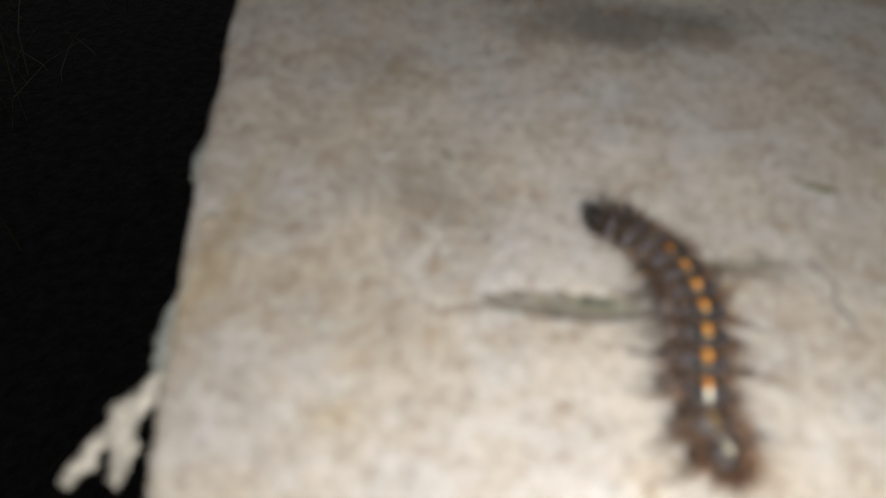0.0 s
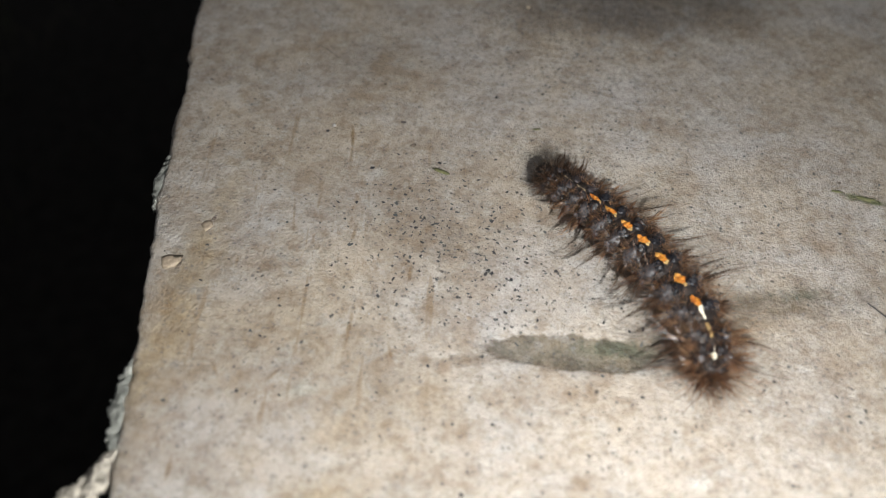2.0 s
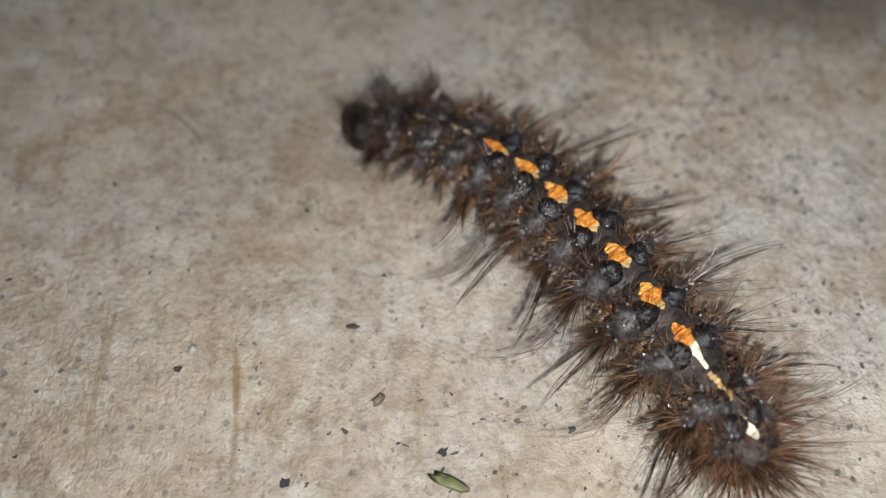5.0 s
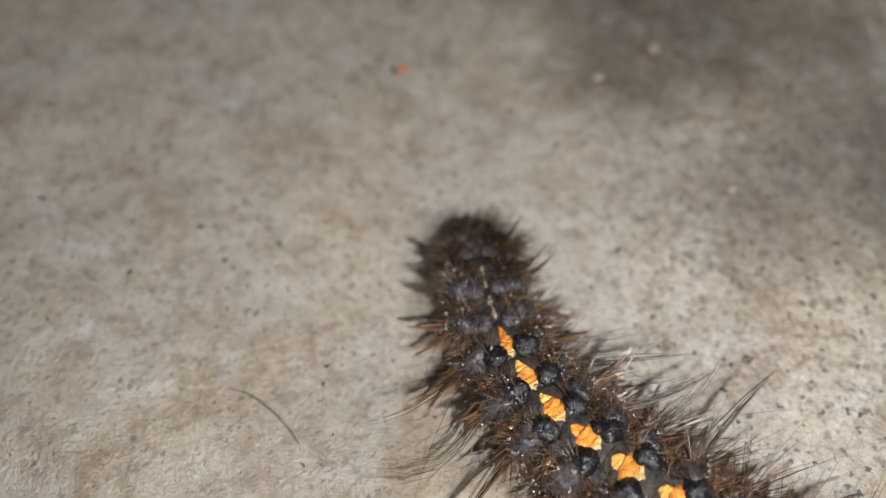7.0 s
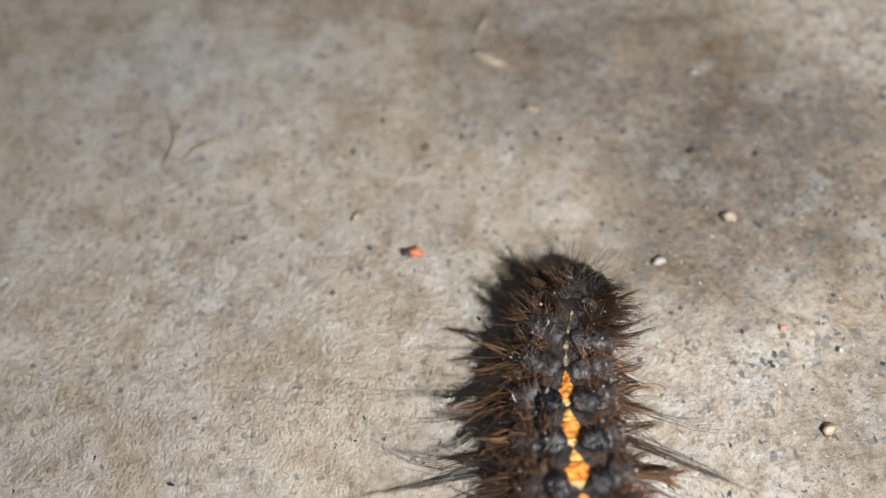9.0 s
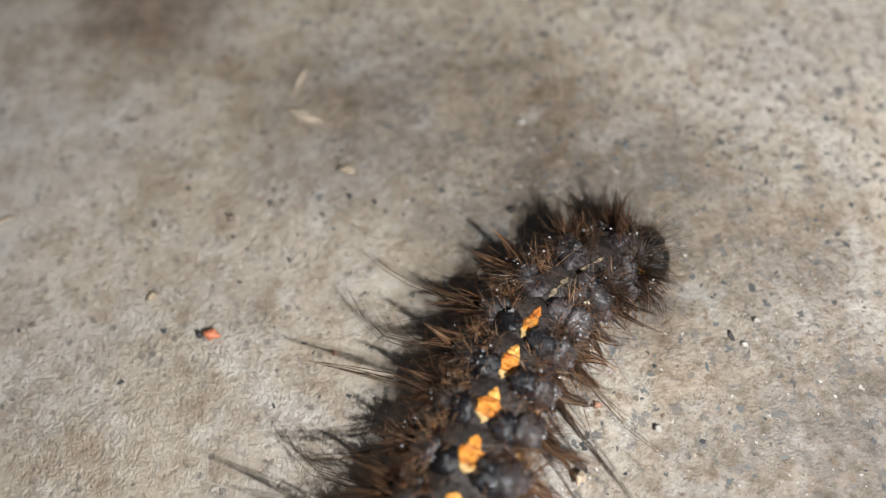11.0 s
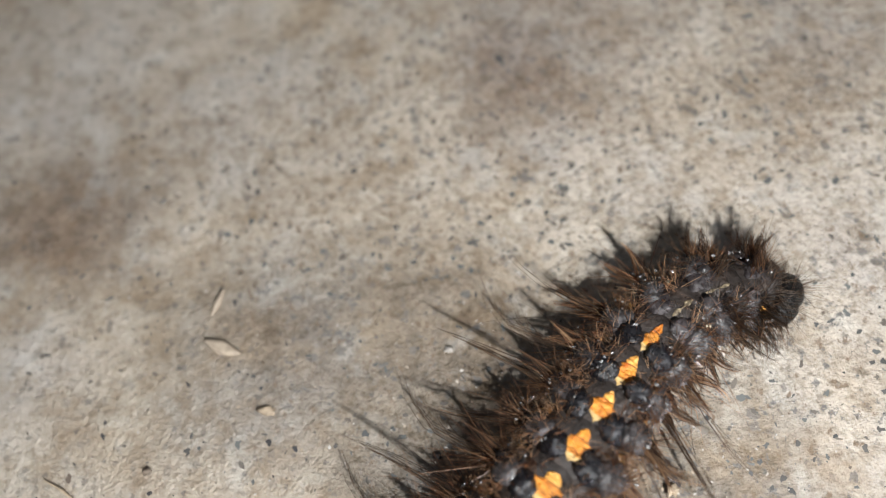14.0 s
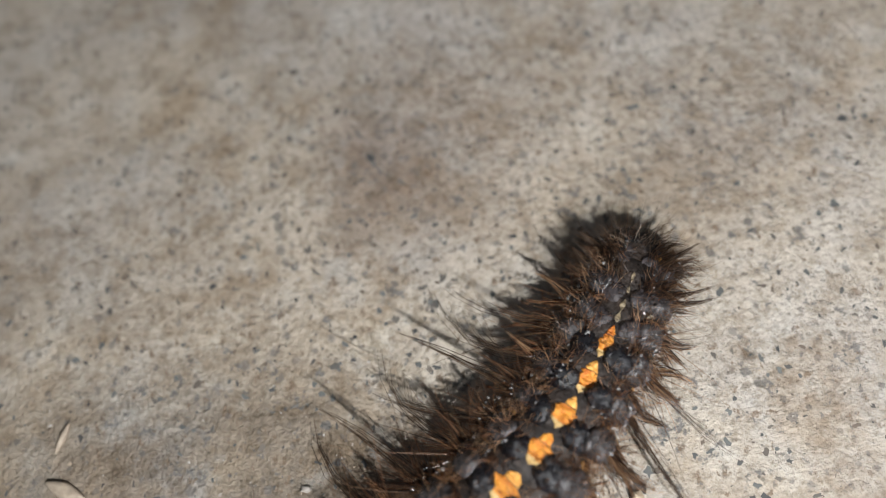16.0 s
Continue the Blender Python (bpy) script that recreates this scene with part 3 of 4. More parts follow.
# ---- loose bits lying on the slab ----
def lump(name, x, y, a, b, c, turn, mat, seed, label, category, group="", taper=0.0, rag=0.4):
    """A small stone, seed or chip: half sizes a, b, c in millimetres, resting on the slab."""
    bm = bmesh.new()
    bmesh.ops.create_icosphere(bm, subdivisions=2, radius=1.0)
    for v in bm.verts:
        p = v.co.copy()
        k = 1 + rag * (noise.noise(p * 1.7 + Vector((seed, 0, 0))) + 0.6 * noise.noise(p * 4 + Vector((0, seed, 0))))
        w = 1 - taper * abs(p.x) ** 1.5
        v.co = Vector((p.x * a * k, p.y * b * k * w, p.z * c * k)) * (0.78 * MM)
    me = bpy.data.meshes.new(name)
    bm.to_mesh(me)
    bm.free()
    me.materials.append(mat)
    ob = smooth(new(name, me))
    ob.matrix_basis = pose(x * MM, y * MM, (relief(x, y) + c * 0.55) * MM, 0, 0, turn)
    return tagged(ob, label, category, group)


RED = plain("orange red seed coat", (0.55, 0.19, 0.10), 0.5, 0.4, 0.35, 2500, 0.0001)
PINK = plain("pinkish brick", (0.46, 0.25, 0.17), 0.7, 0.3, 0.35, 2500, 0.0001)
TAN = plain("tan stone", (0.40, 0.32, 0.23), 0.6, 0.4, 0.35, 2000, 0.0001)
WHITE = plain("white quartz", (0.37, 0.345, 0.31), 0.3, 0.5, 0.12, 2000, 0.0001)
STRAW = plain("pale straw husk", (0.40, 0.33, 0.255), 0.55, 0.4, 0.3, 1500, 0.0001)
BROWN = plain("brown crumb", (0.17, 0.135, 0.105), 0.7, 0.3, 0.4, 2500, 0.0001)
BLACKISH = plain("dark crumb", (0.05, 0.045, 0.045), 0.7, 0.3, 0.4, 2500, 0.0001)
GREEN = plain("dull green leaf scrap", (0.13, 0.13, 0.06), 0.6, 0.3, 0.4, 1800, 0.0001)

lump("seed", -1.6, 17.05, 0.62, 0.4, 0.34, -8, RED, 1, "tiny orange-red seed lying on the concrete", "seed", taper=0.35)
# black piece added as the seed's shadow and dark tip
lump("crumb", -2.25, 17.1, 0.22, 0.3, 0.25, 20, BLACKISH, 2, "tiny black piece for the red seed's shadow and dark tip", "crumb")
lump("husk", 3.9, 30.8, 1.75, 0.6, 0.3, -28, STRAW, 3, "pale straw-coloured seed husk on the concrete", "husk", taper=0.75, rag=0.12)
lump("husk", 3.7, 33.7, 1.2, 0.26, 0.25, 64, STRAW, 4, "narrow pale sliver of husk on the concrete", "husk", taper=0.6, rag=0.12)
for x, y, a, b, c, turn, mat, label in (
    (17.4, 18.1, 0.55, 0.38, 0.35, -30, TAN, "tan pebble with a dark side"), (12.8, 15.6, 0.5, 0.3, 0.22, 5, WHITE, "white quartz chip"),
    (20.2, 5.3, 0.45, 0.4, 0.3, 0, TAN, "small yellowish tan pebble"), (-5.1, 19.7, 0.42, 0.32, 0.25, 30, TAN, "brown pebble"),
    (6.5, 26.7, 0.65, 0.42, 0.15, -20, TAN, "flat tan stone chip"), (28.4, 14.8, 0.22, 0.2, 0.18, 0, WHITE, "tiny white grain"),
    (27.5, 13.55, 0.24, 0.2, 0.16, 0, WHITE, "small white grain beside a dark pit"), (35.2, 10.0, 0.5, 0.42, 0.34, 0, TAN, "round tan pebble"),
    (22.0, 9.6, 0.28, 0.24, 0.2, 0, WHITE, "small bright white grain"), (17.4, 28.8, 0.34, 0.25, 0.2, 0, WHITE, "small white quartz grain"),
    (19.1, 11.1, 0.28, 0.2, 0.16, 0, PINK, "tiny red brick crumb"), (5.3, 15.3, 0.22, 0.2, 0.16, 0, PINK, "tiny red brick crumb"),
    (10.1, -55.1, 0.38, 0.3, 0.08, 15, TAN, "flat tan crumb"), (3.0, -27.9, 0.5, 0.32, 0.25, 40, BROWN, "red-brown sliver for the flat stone's shaded crescent"),
    (1.5, -23.4, 0.5, 0.22, 0.15, -10, BLACKISH, "grey slate chip"), (-7.8, -24.5, 0.3, 0.34, 0.24, 0, WHITE, "white crystal grain"),
    (-8.6, -25.6, 0.26, 0.22, 0.2, 0, BLACKISH, "small black crumb"), (17.9, -6.7, 0.42, 0.34, 0.035, 0, BROWN, "flat brown crumb"),
    (13.2, -5.6, 0.35, 0.3, 0.035, 0, BROWN, "flat brown crumb"), 
    (16.0, 22.9, 0.3, 0.25, 0.18, 0, BLACKISH, "small black crumb"), (-0.6, 24.2, 0.34, 0.28, 0.2, 0, BROWN, "dark brown crumb"),
    # the thin black sliver at 26.9, 14.1 imitates the shaded side of a pit
    (-11.9, 18.7, 0.24, 0.2, 0.16, 0, BROWN, "dark brown crumb"), (26.9, 14.1, 0.16, 0.42, 0.1, 10, BLACKISH, "black sliver standing in for a pit's shade"),
    (20.0, 22.4, 0.24, 0.2, 0.15, 0, BLACKISH, "small black crumb"), (19.6, -23.9, 0.7, 0.25, 0.12, 10, GREEN, "dull green leaf scrap"),
    # brown slivers by both tan stones stand in for their shaded crescents
    (6.7, -32.6, 1.4, 0.4, 0.2, -22, GREEN, "curled dry leaf scrap"), (-24.0, -48.4, 1.5, 1.1, 0.2, 20, TAN, "rounded tan stone at the slab's edge"), (-22.9, -49.0, 0.7, 0.25, 0.15, 70, BROWN, "brown sliver for the edge stone's shaded crescent"),
    (-20.9, -42.9, 0.8, 1.0, 0.14, 10, TAN, "flat tan stone"), (-20.4, -41.9, 0.35, 0.25, 0.12, 0, BROWN, "brown sliver for the flat stone's shaded crescent"),
    (61.0, -35.2, 1.6, 0.35, 0.2, -18, GREEN, "scrap of dull green moss"), (57.6, -34.0, 0.9, 0.25, 0.15, -12, GREEN, "scrap of dull green moss"),
):
    lump("pebble" if mat in (TAN, WHITE) else "crumb" if mat != GREEN else "leaf_scrap", x, y, a, b, c, turn, mat, x + y, rag=0.75, label=label + " lying on the concrete",
         category="pebble" if mat in (TAN, WHITE) else "crumb" if mat != GREEN else "leaf scrap", group="loose bits on the slab")


def thread(name, points, thick, mat, label, category):
    """A thin fibre lying on the slab, through points in millimetres."""
    cu = bpy.data.curves.new(name, "CURVE")
    cu.dimensions, cu.bevel_depth, cu.bevel_resolution, cu.resolution_u = "3D", thick * MM, 2, 8
    sp = cu.splines.new("BEZIER")
    sp.bezier_points.add(len(points) - 1)
    for b, (x, y, z, r) in zip(sp.bezier_points, points):
        b.co = (x * MM, y * MM, (relief(x, y) + z + thick) * MM)
        b.radius = r
        b.handle_left_type = b.handle_right_type = "AUTO"
    tmp = bpy.data.objects.new(name, cu)
    me = bpy.data.meshes.new_from_object(tmp)
    bpy.data.objects.remove(tmp)
    me.materials.clear()
    me.materials.append(mat)
    ob = smooth(new(name, me))
    return tagged(ob, label, category)


thread("thread", [(55.3, -51.6, 0.1, 0.8), (56.3, -52.9, 0.1, 1), (57.0, -54.0, 0.1, 1), (56.0, -55.6, 0.1, 1.2), (56.9, -58.9, 0.1, 1), (58.2, -63.5, 0.1, 0.5)], 0.09, BLACKISH, "kinked dark plant fibre lying on the concrete", "fibre")
thread("thread", [(37.0, 50.0, 0.1, 0.6), (41.1, 48.3, 0.1, 1), (45.7, 45.6, 0.1, 1), (50.0, 42.6, 0.1, 1), (55.5, 39.6, 0.1, 0.5)], 0.026, TAN, "long thin brown hair lying on the concrete", "hair")
thread("thread", [(19.1, 37.6, 0.15, 2.2), (19.6, 37.2, 0.15, 0.8), (21.3, 35.9, 0.2, 0.7), (23.6, 34.5, 0.1, 0.4)], 0.035, STRAW, "fine pale fibre with a dark knot on the concrete", "fibre")
thread("thread", [(-20.3, 29.3, 0.1, 0.4), (-17.9, 28.5, 0.1, 1), (-16.8, 26.6, 0.1, 1), (-17.1, 24.7, 0.1, 1), (-17.4, 23.9, 0.0, 0.6)], 0.08, TAN, "bent brown twig scrap lying on the concrete", "twig")
thread("thread", [(-13.6, 25.8, 0.1, 0.6), (-15.0, 25.3, 0.1, 1), (-16.1, 24.6, 0.0, 0.6)], 0.12, TAN, "short pale twig scrap lying on the concrete", "twig")
thread("thread", [(-6.7, 24.5, 0.05, 0.5), (-5.6, 23.8, 0.1, 1), (-4.7, 23.0, 0.0, 0.5)], 0.09, TAN, "short brown twig scrap lying on the concrete", "twig")
thread("thread", [(-12.8, -6.4, 0.0, 0.5), (-11.6, -6.9, 0.0, 1), (-10.4, -7.8, 0.0, 1), (-9.3, -9.0, 0.0, 1), (-8.7, -9.9, 0.0, 0.5)], 0.07, BROWN, "thin bent brown rootlet lying on the concrete", "rootlet")
thread("thread", [(-7.3, -6.1, 0.0, 0.4), (-8.1, -7.3, 0.0, 1), (-9.0, -8.8, 0.0, 0.8)], 0.05, TAN, "fine pale side shoot of the rootlet", "rootlet")


# ---- broken crust on the slab's edge ----
MORTAR = plain("pale old mortar", (0.44, 0.40, 0.33), 0.9, 0.2, 0.6, 900, 0.0012)
GREYMORTAR = plain("grey old mortar", (0.29, 0.295, 0.26), 0.9, 0.2, 0.5, 600, 0.0006)


def flake(name, lines, seed, mat, label, cell=0.28):
    """A ragged, holed plate along lines of x, y, half width; z falls away from the slab."""
    def near(x, y):
        best = -9.0
        for (x0, y0, w0), (x1, y1, w1) in lines:
            dx, dy = x1 - x0, y1 - y0
            s = max(0.0, min(1.0, ((x - x0) * dx + (y - y0) * dy) / (dx * dx + dy * dy)))
            best = max(best, w0 + (w1 - w0) * s - math.hypot(x - x0 - s * dx, y - y0 - s * dy))
        return best + 0.35 * noise.noise((x * 0.7, y * 0.7, seed)) + 0.4 * noise.noise((x * 1.9, y * 1.9, seed)) + 0.15 * noise.noise((x * 5, y * 5, seed))

    xs = [p[0] for l in lines for p in l]
    ys = [p[1] for l in lines for p in l]
    nx, ny = int((max(xs) - min(xs) + 6) / cell), int((max(ys) - min(ys) + 6) / cell)
    verts, faces, kept = [], [], {}

    def vert(i, j, low):
        key = (i, j, low)
        if key not in kept:
            x, y = min(xs) - 3 + i * cell, min(ys) - 3 + j * cell
            d = near(x, y)
            z = -0.5 - 0.22 * max(0.0, edge_x(y) - x) + 0.5 * noise.noise((x * 0.5, y * 0.5, seed + 3)) + 0.22 * noise.noise((x * 1.7, y * 1.7, seed))
            z -= 0.5 * max(0.0, 0.5 - d)
            kept[key] = len(verts)
            verts.append((x * MM, y * MM, (z - (1.1 if low else 0)) * MM))
        return kept[key]

    inside = {(i, j) for i in range(nx) for j in range(ny) if near(min(xs) - 3 + (i + 0.5) * cell, min(ys) - 3 + (j + 0.5) * cell) > 0}
    for i, j in sorted(inside):
        ring = ((i, j), (i + 1, j), (i + 1, j + 1), (i, j + 1))
        faces.append(tuple(vert(*p, False) for p in ring))
        faces.append(tuple(vert(*p, True) for p in ring[::-1]))
        for (a, b), side in (((ring[0], ring[1]), (i, j - 1)), ((ring[1], ring[2]), (i + 1, j)), ((ring[2], ring[3]), (i, j + 1)), ((ring[3], ring[0]), (i - 1, j))):
            if side not in inside:
                faces.append((vert(*b, False), vert(*a, False), vert(*a, True), vert(*b, True)))
    return tagged(smooth(mesh(name, verts, faces, mat)), label, "mortar crust")


flake("mortar_crust", [((-20.6, -69.4, 1.32), (-23.8, -72.4, 1.45)), ((-23.8, -72.4, 1.45), (-26.3, -75.2, 1.45)), ((-26.3, -75.4, 0.91), (-28.7, -78.8, 0.78)), ((-28.7, -78.8, 0.78), (-30.0, -81.6, 0.95)), ((-30.0, -81.6, 0.95), (-30.7, -82.8, 0.6)),
                       ((-26.3, -75.6, 1.32), (-26.1, -78.5, 1.25)), ((-26.1, -78.5, 1.25), (-25.4, -81.4, 0.91)), ((-25.4, -81.4, 0.78), (-25.2, -83.2, 0.44)), ((-27.2, -74.4, 0.64), (-27.8, -75.3, 0.78)), ((-26.0, -78.0, 0.78), (-24.8, -79.6, 0.64)),
                       ((-29.8, -81.4, 0.57), (-28.3, -81.2, 0.37))], 1, MORTAR,
      "pale broken crust of mortar jutting from the slab's edge", 0.2)
flake("mortar_crust", [((-25.0, -61.0, 0.5), (-24.6, -65.5, 1.5)), ((-24.6, -65.5, 1.5), (-23.4, -69.8, 1.7))], 7, GREYMORTAR, "grey crumbling ledge of mortar on the slab's edge", 0.22)
flake("mortar_crust", [((-28.4, -31.0, 0.5), (-28.2, -34.5, 1.5)), ((-28.2, -34.5, 1.5), (-27.6, -38.5, 1.2))], 11, GREYMORTAR, "small grey crumbling lump on the slab's edge", 0.22)


# ---- the caterpillar ----
# name, place along the back, radius, dorsal mark width, mark colour
SEGMENTS = (
    ("thorax", -8.9, 1.95, 0.0), ("thorax", -6.75, 2.3, 0.4), ("thorax", -4.5, 2.45, 0.6),
    ("abdomen", -2.25, 2.6, 0.66), ("abdomen", 0.0, 2.7, 0.92), ("abdomen", 2.25, 2.75, 1.0), ("abdomen", 4.6, 2.8, 1.12),
    ("abdomen", 7.2, 2.8, 1.32), ("abdomen", 10.0, 2.75, 1.28), ("abdomen", 12.6, 2.65, 0.92), ("abdomen", 15.6, 2.45, 0.4),
    ("abdomen", 17.5, 2.1, 0.7), ("abdomen", 18.3, 1.3, 0.0),
)
HEAD_AT = -10.75
# a crawling body sags: its height as a share of its width
FLAT = 0.74


def skin_point(x, ang, R, L, seed):
    """A point of a segment's skin; x forward, ang from the top, millimetres."""
    u = max(-1.0, min(1.0, 2 * x / L))
    r = R * (0.68 + 0.30 * math.sqrt(max(0.0, 1 - u * u)))
    swell = 0.0
    for a0, s in ((34, 0.08), (-34, 0.08), (76, 0.14), (-76, 0.14), (112, 0.12), (-112, 0.12)):
        swell += s * math.exp(-((ang - a0) / 17) ** 2 - (u / 0.55) ** 2)
    r *= 1 + swell
    a = radians(ang)
    fold = Vector((x * 1.6, math.sin(a) * 3, math.cos(a) * 3))
    r += 0.10 * noise.noise(fold * 0.8 + Vector((seed, 0, seed * 3.1)))
    r -= 0.09 * (1 - abs(noise.noise(Vector((x * 3.2, math.sin(a) * 2.2, math.cos(a) * 2.2)) + Vector((0, seed, 4))))) ** 3
    r += 0.04 * noise.noise(fold * 3.4 + Vector((seed * 1.7, 2, 0)))
    y, z = r * math.sin(a) * 0.93, FLAT * (R * 0.96 + r * math.cos(a))
    return (x * MM, y * MM, max(z, 0.02) * MM)


def segment(parent, R, L, seed):
    rows, cols = 27, 96
    verts = []
    for i in range(rows):
        x = L * (i / (rows - 1) - 0.5)
        for j in range(cols):
            verts.append(skin_point(x, 360 * j / cols - 180, R, L, seed))
    faces = grid_faces(rows, cols, ring=True)
    faces += [tuple(range(cols))[::-1], tuple((rows - 1) * cols + j for j in range(cols))]
    return smooth(mesh("body_segment", verts, faces, SKIN, parent))


def strip(name, profile, R, L, seed, lift, mat, parent, label):
    """A wrinkled, ragged mark on the back: half widths by place along the segment."""
    verts, cols, n = [], 13, 4 * len(profile)
    xs, ws = [p[0] for p in profile], [p[1] for p in profile]
    for i in range(n):
        x = xs[0] + (xs[-1] - xs[0]) * i / (n - 1)
        w = float(np.interp(-x, [-v for v in xs], ws))
        left = w * (1 + 0.42 * noise.noise((x * 3.1, seed * 2, 1)) + 0.22 * noise.noise((x * 9, seed, 5)))
        right = w * (1 + 0.42 * noise.noise((x * 3.1, seed * 2, 9)) + 0.22 * noise.noise((x * 9, seed, 13)))
        for j in range(cols):
            v = 2 * j / (cols - 1) - 1
            y = v * (left if v > 0 else right)
            p = Vector(skin_point(x, math.degrees(y / R), R, L, seed))
            crease = 0.075 * (1 - abs(noise.noise((x * 3.4, y * 1.1, seed)))) ** 4 + 0.04 * noise.noise((x * 7, y * 7, seed))
            edge = -0.12 * max(0.0, abs(v) - 0.75) / 0.25
            verts.append(p + Vector((0.05 * noise.noise((y * 5, x, seed)), 0, lift + 0.03 - crease + edge)) * MM)
    return smooth(mesh(name, verts, grid_faces(n, cols), mat, parent, label))


def dome(name, x, ang, R, L, seed, size, mat, parent, squash=1.0, rough=0.7, high=0.78):
    """A low wrinkled wart seated in the skin."""
    at = Vector(skin_point(x, ang, R, L, seed))
    n = Vector((0, math.sin(radians(ang)), math.cos(radians(ang))))
    q = Matrix((Vector((1, 0, 0)), n.cross(Vector((1, 0, 0))), n)).transposed().to_4x4()
    rings, cols = (11, 28) if size > 0.5 else (6, 12)
    verts = []
    own = Vector((ang * 0.7, seed * 2.3, x * 5))
    for i in range(rings):
        b = math.pi / 2 * i / (rings - 1)
        for j in range(cols):
            a = 2 * math.pi * j / cols
            d = Vector((math.cos(a) * math.cos(b), math.sin(a) * math.cos(b), math.sin(b)))
            k = 1 + 0.3 * noise.noise(d * 1.2 + own) + 0.16 * rough * noise.noise(d * 3.5 + own)
            k -= 0.22 * rough * (1 - abs(noise.noise(d * 2.6 + own * 1.3))) ** 5
            k += 0.07 * rough * noise.noise(d * 9 + own)
            verts.append(at + q @ (Vector((d.x * squash * size, d.y * size, d.z * high * size)) * k * MM - Vector((0, 0, 0.14 * MM))))
    return smooth(mesh(name, verts, grid_faces(rings, cols, ring=True), mat, parent))


def hair(verts, faces, base, way, length, thick, droop, rnd, tip=None, bow=None):
    """One tapered bristle, three-sided."""
    way = way.normalized()
    side = way.orthogonal().normalized()
    up = way.cross(side)
    bend = (side * rnd.gauss(0, 0.13) + up * rnd.gauss(0, 0.13)) * length
    n, first = 5, len(verts)
    for i in range(n):
        s = i / (n - 1)
        c = base + way * (length * s) + bend * (s * s) + Vector((0, 0, -droop * s * s * length))
        if tip is not None:
            c = base.lerp(tip, s) + (bend * 0.12 + bow * length) * math.sin(math.pi * s)
        r = thick * (1 - s) ** 0.7 + thick * 0.12
        for k in range(3):
            a = 2.094 * k
            verts.append(c + side * (r * math.cos(a)) + up * (r * math.sin(a)))
    for i in range(n - 1):
        for k in range(3):
            a, b = first + 3 * i + k, first + 3 * i + (k + 1) % 3
            faces.append((a, b, b + 3, a + 3))


def tuft_mesh(name, seed, clumps, per, loose, short, long, spread, lean, droop, thick=0.02, mat=None, wide=0.45):
    """A wart's bristles, some wet and stuck together in points; z is outward, x forward."""
    rnd = random.Random(seed)
    verts, faces = [], []
    for c in range(clumps):
        d = Vector((rnd.gauss(lean, spread), rnd.gauss(0, spread), 1)).normalized()
        ln = rnd.uniform(short, long) * MM
        tip = d * ln
        tip.z -= droop * ln
        bow = Vector((rnd.gauss(0, 0.08), rnd.gauss(0, 0.08), rnd.uniform(0, 0.12)))
        for k in range(per):
            b = Vector((wide * d.x + rnd.gauss(0, 0.2), wide * d.y + rnd.gauss(0, 0.2), -0.1)) * MM
            e = tip * (0.55 + 0.5 * rnd.random() ** 0.8) + Vector((rnd.gauss(0, 0.05), rnd.gauss(0, 0.05), rnd.gauss(0, 0.05))) * MM
            hair(verts, faces, b, e - b, (e - b).length, thick * MM * rnd.uniform(0.6, 1.1), 0.0, rnd, e, bow)
    for k in range(loose):
        d = Vector((rnd.gauss(lean, spread * 1.5), rnd.gauss(0, spread * 1.5), 1)).normalized()
        b = Vector((wide * d.x + rnd.gauss(0, 0.1), wide * d.y + rnd.gauss(0, 0.1), -0.1)) * MM
        hair(verts, faces, b, d, (short + (long * 1.1 - short) * rnd.random() ** 1.4) * MM, thick * MM * rnd.uniform(0.5, 0.8), droop * rnd.uniform(0, 1), rnd)
    me = bpy.data.meshes.new(name)
    me.from_pydata(verts, [], faces)
    me.materials.append(mat or BRISTLE)
    return me


def tufts(count, seed, *shape, mats=None, **more):
    mats = mats or (BRISTLE,)
    return [tuft_mesh("bristle_tuft", seed + k, *shape, mat=mats[k % len(mats)], **more) for k in range(count)]


# clumps, bristles in each, loose ones, shortest, longest, spread, lean, droop, thickness
STAR_TUFTS = tufts(6, 10, 0, 0, 20, 0.5, 1.7, 0.85, -0.1, 0.0, 0.033, mats=(TAILBRISTLE, RUSTBRISTLE, BRISTLE))
NAP_TUFTS = tufts(4, 20, 0, 0, 24, 0.4, 1.2, 1.7, 0.0, 0.0, 0.024, mats=(DARKBRISTLE, BRISTLE), wide=0.75)
FRINGE_TUFTS = tufts(6, 30, 1, 8, 26, 0.5, 1.8, 0.6, -0.1, 0.0, 0.03, mats=(RUSTBRISTLE, TAILBRISTLE))
SIDE_TUFTS = tufts(8, 40, 2, 20, 6, 1.5, 3.9, 0.34, -0.3, 0.05, 0.034, mats=(BRISTLE, RUSTBRISTLE, DARKBRISTLE))
LOW_TUFTS = tufts(6, 50, 2, 12, 8, 1.0, 2.9, 0.4, -0.3, 0.1, 0.03, mats=(RUSTBRISTLE, TAILBRISTLE, BRISTLE))
LONG_TUFTS = tufts(8, 60, 1, 14, 1, 3.6, 7.4, 0.25, -0.35, 0.05, 0.027, mats=(DARKBRISTLE,))
NECK_TUFTS = tufts(5, 70, 2, 13, 8, 1.2, 2.8, 0.42, 0.1, 0.0, 0.024, mats=(DARKBRISTLE, BRISTLE))
FACE_TUFTS = tufts(3, 80, 0, 0, 24, 0.6, 2.0, 0.75, 0.2, 0.0, 0.02, mats=(DARKBRISTLE,))
COLLAR_TUFTS = tufts(3, 84, 1, 5, 8, 0.8, 1.8, 0.5, 0.7, 0.0, 0.017, mats=(PALEBRISTLE, BRISTLE))
